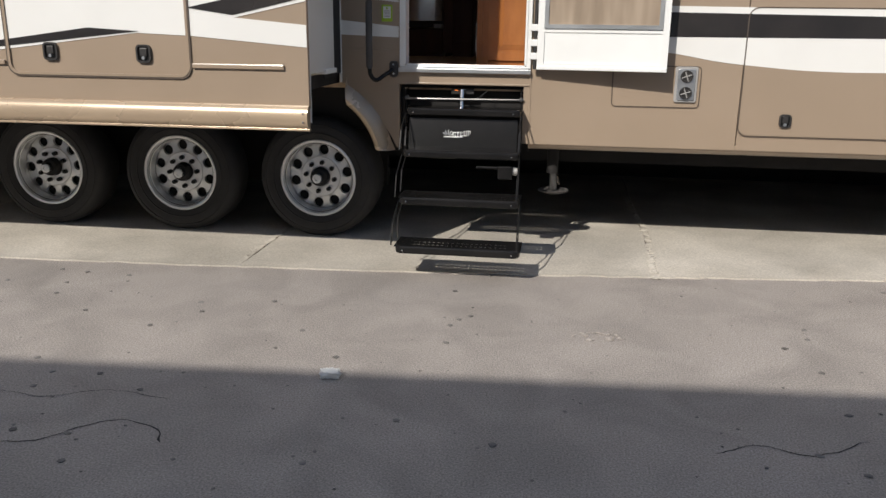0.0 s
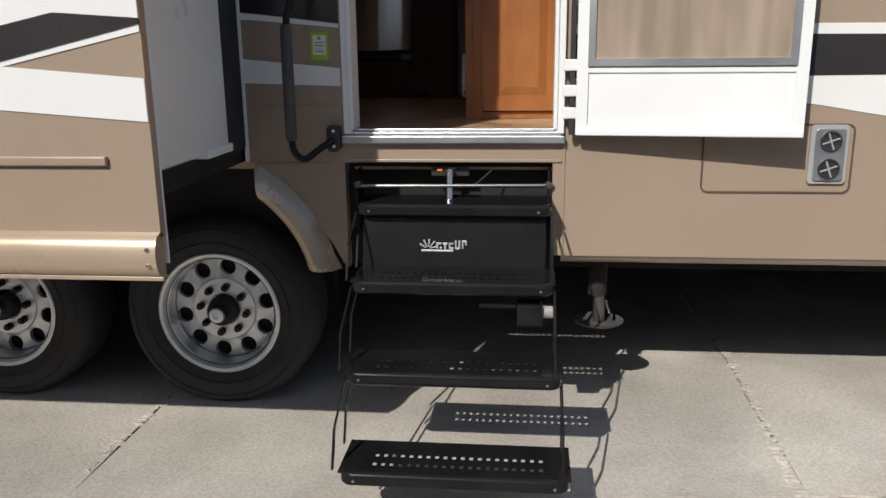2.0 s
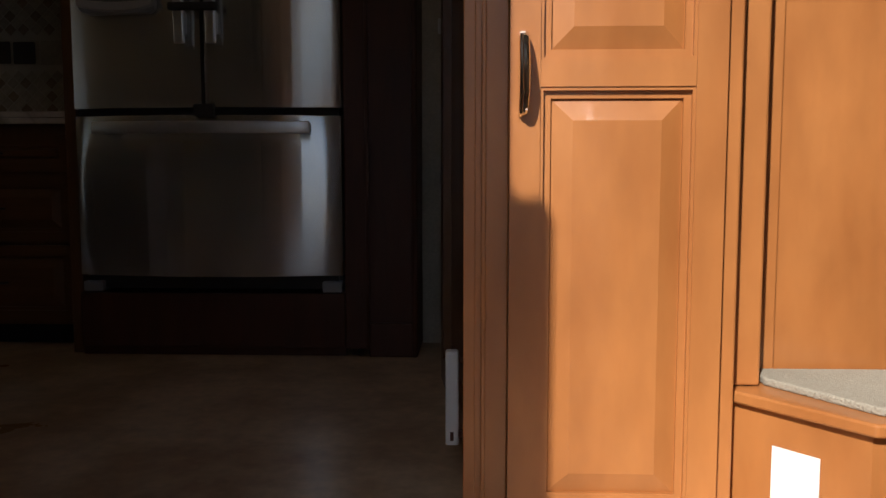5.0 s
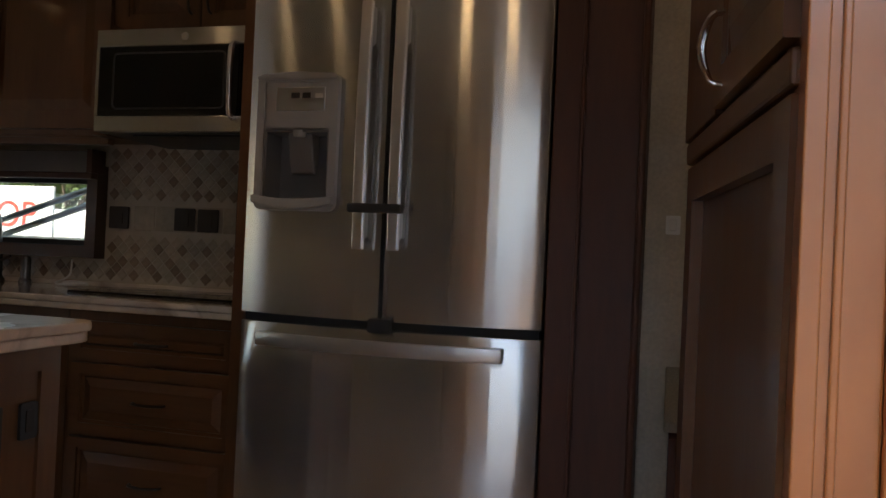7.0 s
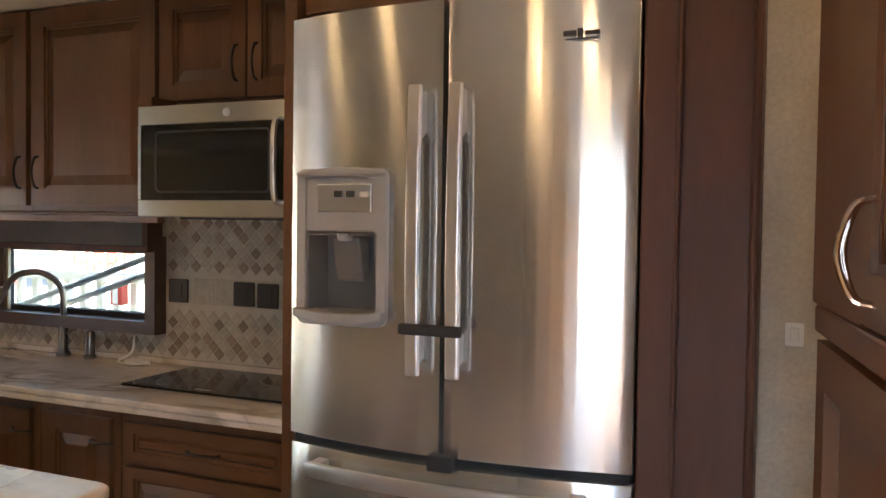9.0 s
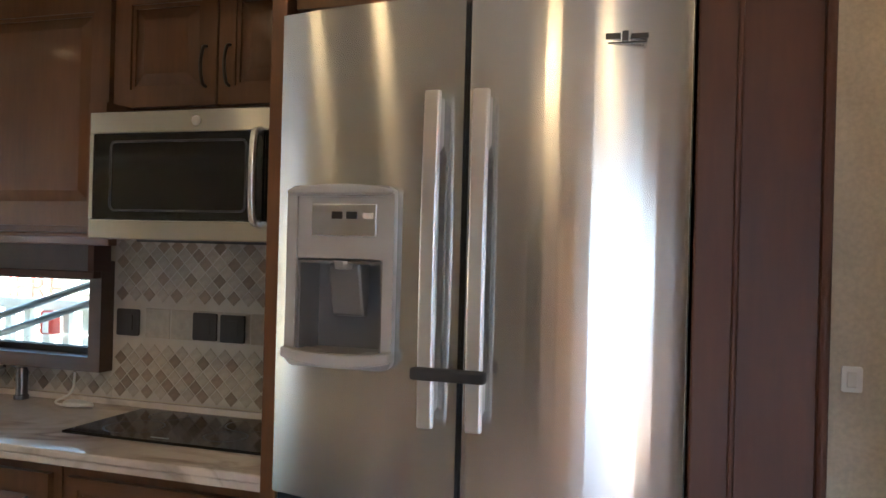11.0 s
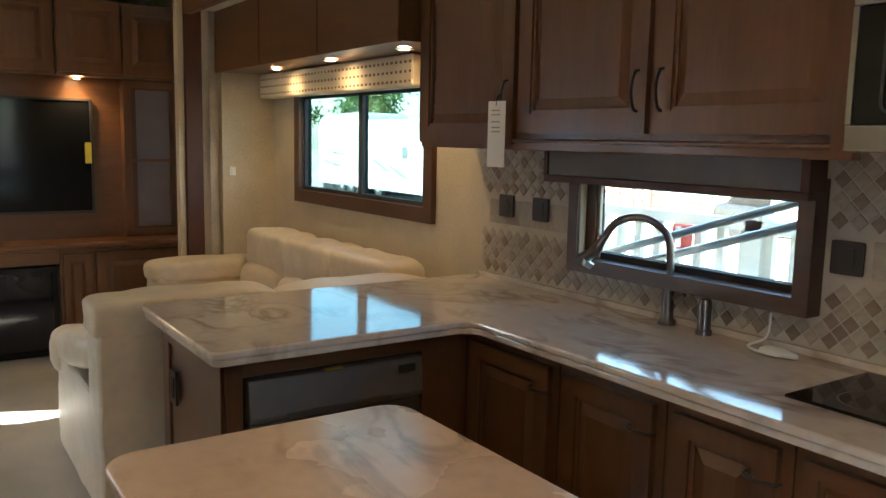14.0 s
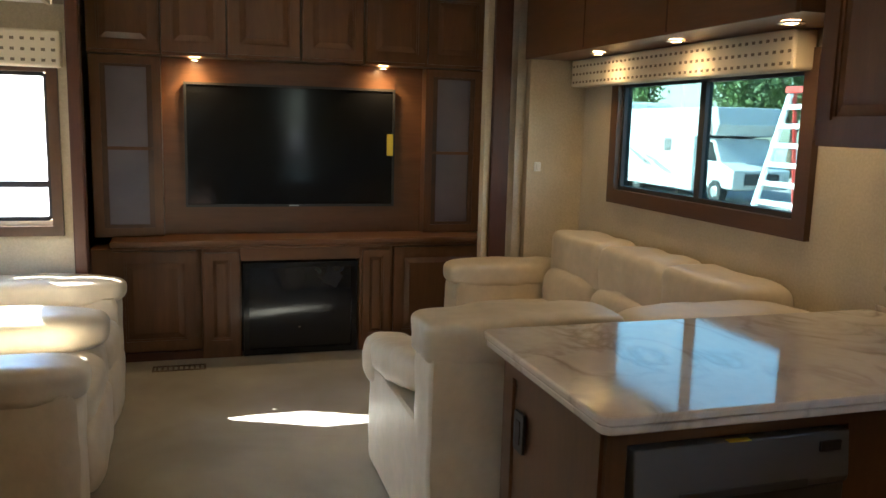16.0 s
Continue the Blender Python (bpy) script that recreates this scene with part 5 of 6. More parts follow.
so = thing("soap_dispenser", (-2.545, 2.935, ZC), "brushed nickel soap dispenser by the faucet", "dispenser")
part("body", lathe([(0, 0), (.026, 0), (.026, .012), (.021, .018), (.021, .10), (.016, .112), (0, .115)], (-2.545, 2.935, ZC), "z", 20), NICKEL, so, "", True)
pk = thing("instruction_packet", (-2.28, 2.88, ZC), "small white cord and packet lying on the worktop", "packet")
part("cord", tube(curve_pts([(-2.33, 2.955, 1.965), (-2.32, 2.93, 1.90), (-2.36, 2.90, ZC + .01), (-2.28, 2.87, ZC + .008), (-2.2, 2.90, ZC + .008)], 6), .004, 6), PAPER, pk)
part("pouch", cushion(-2.31, -2.20, 2.87, 2.92, ZC, ZC + .022, .6, 4), PAPER, pk)

# island
isl = cabinet("island", "cherry kitchen island base")
part("body", B((-2.36, -1.335, 1.22, 1.735, ZF, ZC - .05)), CHERRY, isl)
part("end_frame", frame_of(1.225, 1.73, ZF + .02, ZC - .055, .06, "x", -1.335, -1.325), CHERRY, isl)
part("side_panel", raised_door(-2.34, -1.86, ZF + .1, ZC - .08, "y", 1.735, 1), CHERRY, isl)
part("side_panel", raised_door(-1.84, -1.35, ZF + .1, ZC - .08, "y", 1.735, 1), CHERRY, isl)
it = thing("island_worktop", (-1.9, 1.45, ZC), "cream veined solid-surface island top with rounded corners", "worktop")
part("top", prism(round_rect(-2.47, -1.245, 1.14, 1.78, .07, 8), "z", ZC - .024, ZC, .007, 3), QUARTZ_WARM, it, "", True)
part("edge_bead", prism(round_rect(-2.463, -1.252, 1.147, 1.773, .066, 8), "z", ZC - .05, ZC - .024, .007, 3), QUARTZ_WARM, it, "", True)
outlet("wall_outlet", -1.325, 1.52, 1.62, "x", 1, DARK_PLASTIC, "black outlet on the island end", .032, .06)
outlet("wall_outlet", -1.325, 1.63, 1.635, "x", 1, DARK_PLASTIC, "black switch on the island end", .026, .042)

# uppers
ZU = 2.455
for x0, x1, zb in ((-3.865, -3.225, 2.415), (-3.222, -2.608, ZU), (-2.605, -1.985, ZU)):
    cab = cabinet("wall_cabinet", "cherry wall cabinet with raised-panel door over the worktop", "kitchen wall cabinets")
    part("body", B((x0, x1, 2.72, 2.99, zb, 3.218)), CHERRY, cab)
    d = part("door", raised_door(x0 + .012, x1 - .012, zb + .02, 3.21, "y", 2.72, -1, .065), CHERRY, cab)
    hx_ = x1 - .045 if x1 < -2.3 else x0 + .045
    handle((hx_, 2.70, 2.60), "z", (0, -1, 0), d)
rail = thing("light_rail", (-2.6, 2.7, 2.43), "cherry light rail under the wall cabinets", "moulding", "", "structure")
part("moulding", B((-3.225, -1.985, 2.70, 2.74, 2.415, 2.453), (-3.225, -1.985, 2.69, 2.70, 2.44, 2.452), bevel=.004), CHERRY_X, rail)
cab = cabinet("microwave_cabinet", "cherry cabinet above the microwave with two doors")
part("body", B((-1.982, -1.238, 2.72, 2.99, 2.80, 3.218)), CHERRY, cab)
for x0, x1, hx_ in ((-1.975, -1.615, -1.65), (-1.607, -1.255, -1.57)):
    d = part("door", raised_door(x0, x1, 2.84, 3.21, "y", 2.72, -1, .055), CHERRY, cab)
    handle((hx_, 2.70, 2.955), "z", (0, -1, 0), d)
part("filler", B((-1.982, -1.919, 2.60, 2.72, 2.435, 2.84)), CHERRY, cab)
mw = thing("microwave", (-1.58, 2.7, 2.43), "stainless over-the-range microwave with black window", "microwave")
part("body", B((-1.915, -1.238, 2.56, 2.99, 2.437, 2.797)), DARK_PLASTIC, mw)
part("top_band", B((-1.915, -1.238, 2.53, 2.56, 2.735, 2.797), bevel=.004), STEEL, mw)
part("bottom_band", B((-1.915, -1.238, 2.53, 2.56, 2.437, 2.492), bevel=.004), STEEL, mw)
part("side_band", B((-1.915, -1.901, 2.53, 2.56, 2.492, 2.735), bevel=.002), STEEL, mw)
part("window", B((-1.90, -1.352, 2.534, 2.56, 2.493, 2.734), bevel=.002), BLACK_GLASS, mw)
part("window_border", frame_of(-1.845, -1.40, 2.515, 2.715, .006, "y", 2.531, 2.5345, .02), DARK_PLASTIC, mw)
part("control_panel", B((-1.348, -1.239, 2.534, 2.56, 2.493, 2.734), bevel=.002), BLACK_GLASS, mw)
part("handle", tube(curve_pts([(-1.362, 2.53, 2.735), (-1.36, 2.50, 2.715), (-1.357, 2.488, 2.61), (-1.36, 2.50, 2.505), (-1.362, 2.53, 2.485)], 6), .012, 12), STEEL, mw, "", True)
part("badge", lathe([(0, -.006), (.012, -.005), (.014, 0)], (-1.56, 2.53, 2.766), "y", 18), ALU, mw)
part("vent", B((-1.80, -1.35, 2.60, 2.95, 2.43, 2.437)), DARK_PLASTIC, mw)

# kitchen window
def window(name, x0, x1, z0, z1, fw, label, mull=(), glassmat=GLASS, proud=.03):
    w = thing(name, ((x0 + x1) / 2, YB, z0), label, "window", "", "structure")
    part("window_frame", frame_of(x0 - fw, x1 + fw, z0 - fw, z1 + fw, fw, "y", YB - proud, YB - .001), FRAMEWOOD, w)
    part("sash", frame_of(x0, x1, z0, z1, .022, "y", YB + .0, YB + .045), RUBBER, w)
    edges = [x0 + .022, *mull, x1 - .022]
    for m in mull:
        part("mullion", B((m - .022, m + .022, YB + .002, YB + .04, z0 + .02, z1 - .02)), RUBBER, w)
    for a, b in zip(edges, edges[1:]):
        p = part("pane", B((a, b, YB + .02, YB + .024, z0 + .02, z1 - .02)), glassmat, w)
        p.visible_shadow = False
    return w


w1 = window("window_1", KW[0], KW[1], KW[2], KW[3], .05, "low wide kitchen window set deep in a dark wooden frame", (), TINT_PALE, .07)
part("reveal_strip", B((KW[0] + .001, KW[0] + .004, YB - .06, YB - .03, KW[2] + .004, KW[3] - .004)), WALLPAPER, w1, "cream strip on the reveal")
part("inner_stop", B((KW[0] + .001, KW[0] + .046, YB - .026, YB - .002, KW[2] + .001, KW[3] - .001), bevel=.003), FRAMEWOOD, w1)
part("inner_strip", B((KW[0] + .046, KW[0] + .058, YB - .014, YB - .002, KW[2] + .002, KW[3] - .002)), WALLPAPER, w1)
window("window_2", LW[0], LW[1], LW[2], LW[3], .075, "sliding living room window with dark wooden frame", (-4.93,), TINT)
va = thing("kitchen_valance", (-2.78, 2.95, 2.3), "grey cloth roller-shade box with wooden base", "valance")
part("cloth_face", B((-3.25, -2.225, 2.89, 2.92, 2.325, 2.415), bevel=.004), GREYCLOTH, va)
part("base_strip", B((-3.27, -2.20, 2.885, 2.925, 2.30, 2.325), bevel=.004), DARKWOOD, va)
for x0, x1 in ((-2.225, -2.20), (-3.27, -3.25)):
    part("end_cap", B((x0, x1, 2.885, 2.968, 2.325, 2.42)), DARKWOOD, va)
tg = thing("hang_tag", (-3.27, 2.64, 2.42), "white paper tag hanging from a cabinet handle", "tag")
part("card", B((-3.32, -3.222, 2.655, 2.657, 2.352, 2.585)), PAPER, tg)
part("loop", tube(curve_pts([(-3.275, 2.656, 2.57), (-3.272, 2.66, 2.60), (-3.27, 2.672, 2.61)]), .003, 6), RUBBER, tg)
part("print_line", B(*[(-3.30, -3.25, 2.6542, 2.6548, z, z + .005) for z in (2.55, 2.535, 2.51, 2.49, 2.475)]), GREY_PLASTIC, tg)
for x, z in ((-3.605, 2.178), (-3.39, 2.178), (-2.132, 2.15), (-1.822, 2.15), (-1.715, 2.148), (-1.40, 2.155)):
    outlet("wall_outlet", x, YB - .014, z, "y", -1, BROWN_PLASTIC, "dark brown outlet plate on the tiled wall", .046, .046)

# ---- living room ----
sc = cabinet("overhead_cabinet", "long cherry cabinet above the sofa with lit underside")
part("body", B((-6.128, -3.87, 2.62, 2.99, 2.845, 3.218)), CHERRY_X, sc)
part("face", B((-6.128, -3.87, 2.60, 2.62, 2.84, 3.218), bevel=.004), CHERRY_X, sc)
for x in (-5.38, -4.63):
    part("joint", B((x - .004, x + .004, 2.597, 2.60, 2.85, 3.21)), DARKWOOD, sc)
va = thing("living_valance", (-5.15, 2.95, 2.68), "cream dotted cloth valance over the window", "valance")
part("cloth", B((-6.09, -4.20, 2.88, 2.985, 2.69, 2.842), bevel=.012), FABRIC, va)
bm = bmesh.new()
for i in range(44):
    for k in range(3):
        x, z = -6.05 + i * .0425, 2.715 + k * .045
        r = bmesh.ops.create_cube(bm, size=1)
        bmesh.ops.scale(bm, verts=r["verts"], vec=(.016, .004, .012))
        bmesh.ops.translate(bm, verts=r["verts"], vec=(x, 2.879, z))
tagged(part("dots", bm, DOTS, va), kind="stuff")


def puck(x, y, z):
    ob = thing("puck_light", (x, y, z), "small round lit puck light with chrome ring", "light", "puck lights")
    part("ring", lathe([(.034, 0), (.045, -.002), (.047, -.008), (.036, -.011), (.034, -.006)], (x, y, z), "z", 26), CHROME, ob, "", True)
    part("lens", lathe([(.034, -.005), (.02, -.009), (0, -.010)], (x, y, z), "z", 22), BULB, ob, "", True)


for p in PUCKS:
    puck(p[0], p[1], p[2] + .012)
# the last three fittings only go with the added fill lamps
for x, y, z in CEILING_LAMPS:
    puck(x, y, z + .018)
col = thing("slide_trim", (-6.1, 2.45, ZF), "dark cherry trim columns at the slide-out edges", "trim", "", "structure")
part("column", B((-6.19, -6.09, 2.40, 2.505, ZF, 3.3), bevel=.006), DARKWOOD, col)
part("column", B((-6.19, -6.09, .14, .20, ZF, 3.3), bevel=.006), DARKWOOD, col)
part("pilaster", B((-6.19, -6.12, 2.36, 2.40, ZF, 3.3), bevel=.004), WALLPAPER, col)
# entertainment wall
XW = -6.88
ew = cabinet("entertainment_wall", "cherry entertainment wall with fireplace and television niche")
part("back", B((XW - .03, XW, .15, 2.575, 1.72, 3.3)), CHERRY_Y, ew)
part("mantel", B((XW, -6.57, .26, 2.56, 1.70, 1.735), bevel=.008), CHERRY_Y, ew)
part("mantel_bead", B((XW, -6.59, .27, 2.55, 1.68, 1.70), bevel=.006), CHERRY_Y, ew)
part("lower_body", B((XW, -6.66, .15, 1.0, ZF, 1.68), (XW, -6.66, 1.72, 2.575, ZF, 1.68), (XW, -6.66, 1.0, 1.72, 1.60, 1.68)), CHERRY, ew)
part("plinth", B((-6.66, -6.63, .15, 1.0, ZF, ZF + .05), (-6.66, -6.63, 1.72, 2.575, ZF, ZF + .05)), DARKWOOD, ew)
for y0, y1 in ((.27, .735), (1.955, 2.54)):
    part("door", raised_door(y0, y1, ZF + .06, 1.665, "x", -6.66, 1, .06), CHERRY, ew)
for y0, y1 in ((.765, .99), (1.725, 1.935)):
    part("pilaster", B((-6.66, -6.62, y0, y1, ZF, 1.68), bevel=.005), CHERRY, ew)
    part("pilaster_panel", raised_door(y0 + .02, y1 - .02, ZF + .08, 1.655, "x", -6.62, 1, .035), CHERRY, ew)
part("hearth_header", B((-6.66, -6.61, .99, 1.725, 1.60, 1.68), bevel=.004), CHERRY_Y, ew)
for y0, y1, n in ((.16, .56, 1), (.565, .93, 1), (.937, 1.365, 1), (1.373, 1.755, 1), (1.763, 2.16, 1), (2.17, 2.57, 1)):
    inner = .5 < y0 < 2.1
    xf = -6.70 if inner else -6.74
    part("upper_box", B((XW, xf, y0, y1, 2.81, 3.3)), CHERRY, ew)
    part("door", raised_door(y0 + .008, y1 - .008, 2.83, 3.28, "x", xf, 1, .05), CHERRY, ew)
for y0, y1 in ((.17, .555), (2.185, 2.57)):
    cu = part("curio_case", frame_of(y0, y1, 1.74, 2.805, .05, "x", XW, -6.78), CHERRY, ew)
    part("curio_frame", frame_of(y0 + .05, y1 - .05, 1.78, 2.77, .03, "x", -6.80, -6.785), FRAMEWOOD, cu)
    part("curio_glass", B((-6.80, -6.795, y0 + .08, y1 - .08, 1.81, 2.74)), FROST, cu, "frosted lavender-grey panel")
    part("curio_shelf", B((-6.795, -6.785, y0 + .05, y1 - .05, 2.255, 2.275)), CHERRY_Y, cu)
tv = thing("television", (-6.85, 1.34, 1.91), "large flat black television with yellow tag on its edge", "television")
part("bezel", frame_of(.682, 1.996, 1.908, 2.668, .014, "x", XW + .004, -6.845), DARK_PLASTIC, tv)
part("screen", B((-6.87, -6.852, .694, 1.984, 1.92, 2.656)), TV_GLASS, tv)
part("tag", B((-6.85, -6.842, 1.945, 1.985, 2.24, 2.38)), YELLOW, tv, "yellow paper tag")
part("maker_mark", B((-6.845, -6.842, 1.31, 1.37, 1.912, 1.918)), ALU, tv)
fpl = thing("fireplace", (-6.7, 1.36, ZF), "black electric fireplace insert with glass front", "fireplace")
part("housing", B((-6.86, -6.70, 1.005, 1.715, ZF + .01, 1.59)), UNDER, fpl)
part("bezel", frame_of(1.008, 1.712, ZF + .005, 1.588, .035, "x", -6.64, -6.61), BLACK_STEEL, fpl)
part("glass", B((-6.635, -6.63, 1.04, 1.68, ZF + .04, 1.555)), BLACK_GLASS, fpl)
for i, (a, b) in enumerate((((1.15, 1.10), (1.35, 1.16)), ((1.3, 1.10), (1.55, 1.20)), ((1.2, 1.18), (1.5, 1.14)))):
    part("log", tube([(-6.69, a[0], a[1]), (-6.68 + .01 * i, (a[0] + b[0]) / 2, (a[1] + b[1]) / 2 + .01), (-6.685, b[0], b[1])], [.028, .032, .025], 9), BARK, fpl)
vt = thing("floor_vent", (-6.45, .62, ZF), "brown metal floor register in the carpet", "vent")
part("frame", frame_of(-6.5, -6.4, .48, .78, .012, "z", ZF, ZF + .005), BARK, vt)
for i in range(9):
    part("slat", B((-6.488, -6.412, .50 + i * .03, .512 + i * .03, ZF, ZF + .004)), BARK, vt)


def seat_set(name, label, m, width, arms, n, depth=.95, hb=.86, ha=(.66, .66), wide=False, aw=.24, droop=0.0):
    """An upholstered row of n seats facing -y, its back at y = 0, centred on x; arms: (left, right)."""
    ob = thing(name, (0, 0, 0), label, "sofa")
    h = width / 2
    x0, x1 = -h + (aw if arms[0] else 0), h - (aw if arms[1] else 0)
    part("base", cushion(-h + .02, h - .02, -depth + .06, -.04, .03, .40, .22, 10), LEATHER, ob, "", True)
    w = (x1 - x0) / n
    for i in range(n):
        a, b = x0 + i * w, x0 + (i + 1) * w
        part("seat", cushion(a, b, -depth, -.22, .28, .50, .42, 12, sag=.012, seed=i), LEATHER, ob, "", True)
        part("footrest", cushion(a + .01, b - .01, -depth - .015, -depth + .12, .06, .36, .45, 10, seed=i + 4), LEATHER, ob, "", True)
        part("back_cushion", cushion(a, b, -.36, -.06, .40, .68, .5, 12, seed=i + 9), LEATHER, ob, "", True)
        if not wide:
            part("headrest", cushion(a - .004, b + .004, -.30, -.03, .60, hb, .3, 14, seed=i + 13), LEATHER, ob, "", True)
    if wide:
        part("headrest", cushion(-h - .01, h + .01, -.27, .0, hb - .15, hb, .28, 14, seed=13), LEATHER, ob, "", True)
    part("back_shell", cushion(-h + (0 if wide else .03), h - (0 if wide else .03), -.20 if wide else -.16, -.004, .03, hb - .11, .07, 12), LEATHER, ob, "", True)
    for side, on, ha_ in zip((-1, 1), arms, ha):
        if on:
            a, b = sorted((side * h, side * (h - aw)))
            part("arm", cushion(a, b, -depth + .02, -.08, .03, ha_ - .09 - droop, .12, 12, seed=side), LEATHER, ob, "", True)
            pad = cushion(a - .012, b + .012, -depth - .01, -.12 - droop, ha_ - .15, ha_, .5, 14, seed=side + 2)
            if droop:
                bmesh.ops.rotate(pad, verts=pad.verts, cent=(0, -.3, ha_), matrix=Matrix.Rotation(math.atan(droop / .65), 3, "X"))
                cushion(a - .02, b + .02, -depth - .03, -depth + .15, ha_ - droop - .2, ha_ - droop + .01, .6, 12, pad, seed=side + 5)
            part("arm_pad", pad, LEATHER, ob, "", True)
    ob.matrix_world = m
    return ob


seat_set("sofa", "cream leather three-seat sofa under the window", Matrix.Translation((-4.98, 2.97, ZF)), 2.22, (True, True), 3, .86, .88, (.69, .85))
seat_set("loveseat", "cream leather loveseat with its back to the peninsula", Matrix.Translation((-3.93, 1.765, ZF)) @ Matrix.Rotation(radians(-90), 4, "Z"), .68, (True, True), 1, .97, .85, (.68, .68), True, .17, .11)
rc = seat_set("recliner_sofa", "cream leather theatre recliners in the slide-out, sunlit", Matrix.Translation((-5.25, -.74, ZF)) @ Matrix.Rotation(radians(180), 4, "Z"), 1.74, (True, True), 2, 1.12, .84, (.65, .65))
cn = thing("recliner_console", (-5.36, -.2, ZF), "cream leather padded arm between the recliner seats", "armrest")
part("body", cushion(-5.40, -5.12, -.6, .36, ZF + .03, ZF + .5, .25, 10), LEATHER, cn, "", True)
part("pad", cushion(-5.41, -5.11, -.55, .38, ZF + .46, ZF + .65, .55, 14, seed=8), LEATHER, cn, "", True)
# window in the near slide-out
w3 = thing("window_3", (-6.13, -.3, 1.9), "end window of the slide-out with dark frame", "window", "", "structure")
part("window_frame", frame_of(NW[0] - .05, NW[1] + .05, NW[2] - .075, NW[3] + .05, .05, "x", -6.128, -6.10), FRAMEWOOD, w3)
part("sash", frame_of(NW[0], NW[1], NW[2], NW[3], .02, "x", -6.18, -6.14, .03), RUBBER, w3)
part("bar", B((-6.18, -6.14, NW[0] + .02, NW[1] - .02, 2.085, 2.115)), RUBBER, w3)
for z0, z1 in ((NW[2] + .02, 2.085), (2.115, NW[3] - .02)):
    p = part("pane", B((-6.165, -6.161, NW[0] + .02, NW[1] - .02, z0, z1)), GLASS, w3)
    p.visible_shadow = False
va = thing("end_valance", (-6.1, -.3, 2.68), "cream dotted cloth valance on the end window", "valance")
part("cloth", B((-6.128, -6.02, NW[0] - .1, NW[1] + .08, 2.68, 2.855), bevel=.012), FABRIC, va)
bm = bmesh.new()
for i in range(18):
    for k in range(3):
        r = bmesh.ops.create_cube(bm, size=1)
        bmesh.ops.scale(bm, verts=r["verts"], vec=(.004, .018, .014))
        bmesh.ops.translate(bm, verts=r["verts"], vec=(-6.019, NW[1] + .05 - i * .045, 2.71 + k * .05))
tagged(part("dots", bm, DOTS, va), kind="stuff")

# ---- yard beyond the windows ----
def trailer(x, y, length, height, label, turn=0.0):
    ob = thing("travel_trailer", (0, 0, 0), label, "trailer", "parked trailers")
    prof = round_rect(-1.25, 1.25, .6, height, .28)
    part("body", prism(prof, "x", 0, length, .05), YARD_WHITE, ob)
    for k in range(2):
        z = 1.15 + k * .35
        part("stripe", B((.2, length - .2, -1.258, -1.248, z, z + .05 + .05 * k)), GREYCLOTH, ob)
    for k in range(int(length / 2)):
        w = part("window", B((.8 + k * 2.0, 1.5 + k * 2.0, -1.26, -1.245, 1.75, 2.35), bevel=.005), BLACK_GLASS, ob)
        part("window_frame", frame_of(.77 + k * 2.0, 1.53 + k * 2.0, 1.72, 2.38, .03, "y", -1.268, -1.25), GREY_PLASTIC, w)
    part("skirt", B((.05, length - .05, -1.2, 1.2, .42, .6)), GREYCLOTH, ob)
    for wx in (length * .55, length * .55 + .9):
        wh = part("wheel", lathe([(0, -1.2), (.2, -1.22), (.34, -1.2), (.36, -1.1), (.34, -1.0)], (wx, 0, .36), "y", 24), RUBBER, ob)
        part("rim", lathe([(0, -1.24), (.17, -1.238), (.2, -1.215)], (wx, 0, .36), "y", 18), ALU, wh)
    ob.matrix_world = Matrix.Translation((x, y, 0)) @ Matrix.Rotation(radians(turn), 4, "Z")
    return ob


for x, y, ln, h, t, lab in ((-20.5, 23.5, 7.0, 3.0, -5, "white travel trailer with dark windows, parked"), (-11.0, 17.0, 9.0, 3.3, 3, "long white travel trailer parked beyond the deck")):
    trailer(x, y, ln, h, lab, t)


# motorhome
mh = thing("motorhome", (0, 0, 0), "white motorhome with overcab parked in the yard", "motorhome")
part("body", prism([(0, .3), (5.5, .3), (5.5, 2.1), (6.7, 2.15), (6.9, 2.5), (6.7, 3.05), (.1, 3.05), (0, 2.9)], "y", -1.15, 1.15, .04), YARD_WHITE, mh)
part("cab", prism([(5.5, .5), (7.6, .5), (7.65, 1.1), (6.9, 1.3), (6.45, 2.08), (5.5, 2.08)], "y", -1.0, 1.0, .05), YARD_WHITE, mh)
part("cab_window", prism([(5.75, 1.35), (6.7, 1.35), (6.35, 1.95), (5.75, 1.95)], "y", -1.01, -.99), BLACK_GLASS, mh)
for wx, wz, ww in ((3.62, 1.62, .36), (6.05, 2.18, .46)):
    q = part("window", B((wx, wx + ww, -1.16, -1.14, wz, wz + .36), bevel=.006), GREYCLOTH, mh)
    part("window_frame", frame_of(wx - .03, wx + ww + .03, wz - .03, wz + .39, .03, "y", -1.17, -1.145), DARK_PLASTIC, q)
    part("mullion", B((wx + ww / 2 - .012, wx + ww / 2 + .012, -1.168, -1.158, wz, wz + .36)), DARK_PLASTIC, q)
for dx, dz in ((0, 0), (1.5, -.22)):
    part("decal", prism(smooth2([(.6 + dx, 1.62 + dz), (1.3 + dx, 1.5 + dz), (2.3 + dx, 1.18 + dz)]) + smooth2([(2.9 + dx, .98 + dz), (2.0 + dx, 1.12 + dz), (1.2 + dx, 1.42 + dz)]), "y", -1.156, -1.148), GREYCLOTH, mh)
part("grille", B((7.6, 7.68, -.6, .6, .65, 1.0)), DARK_PLASTIC, mh)
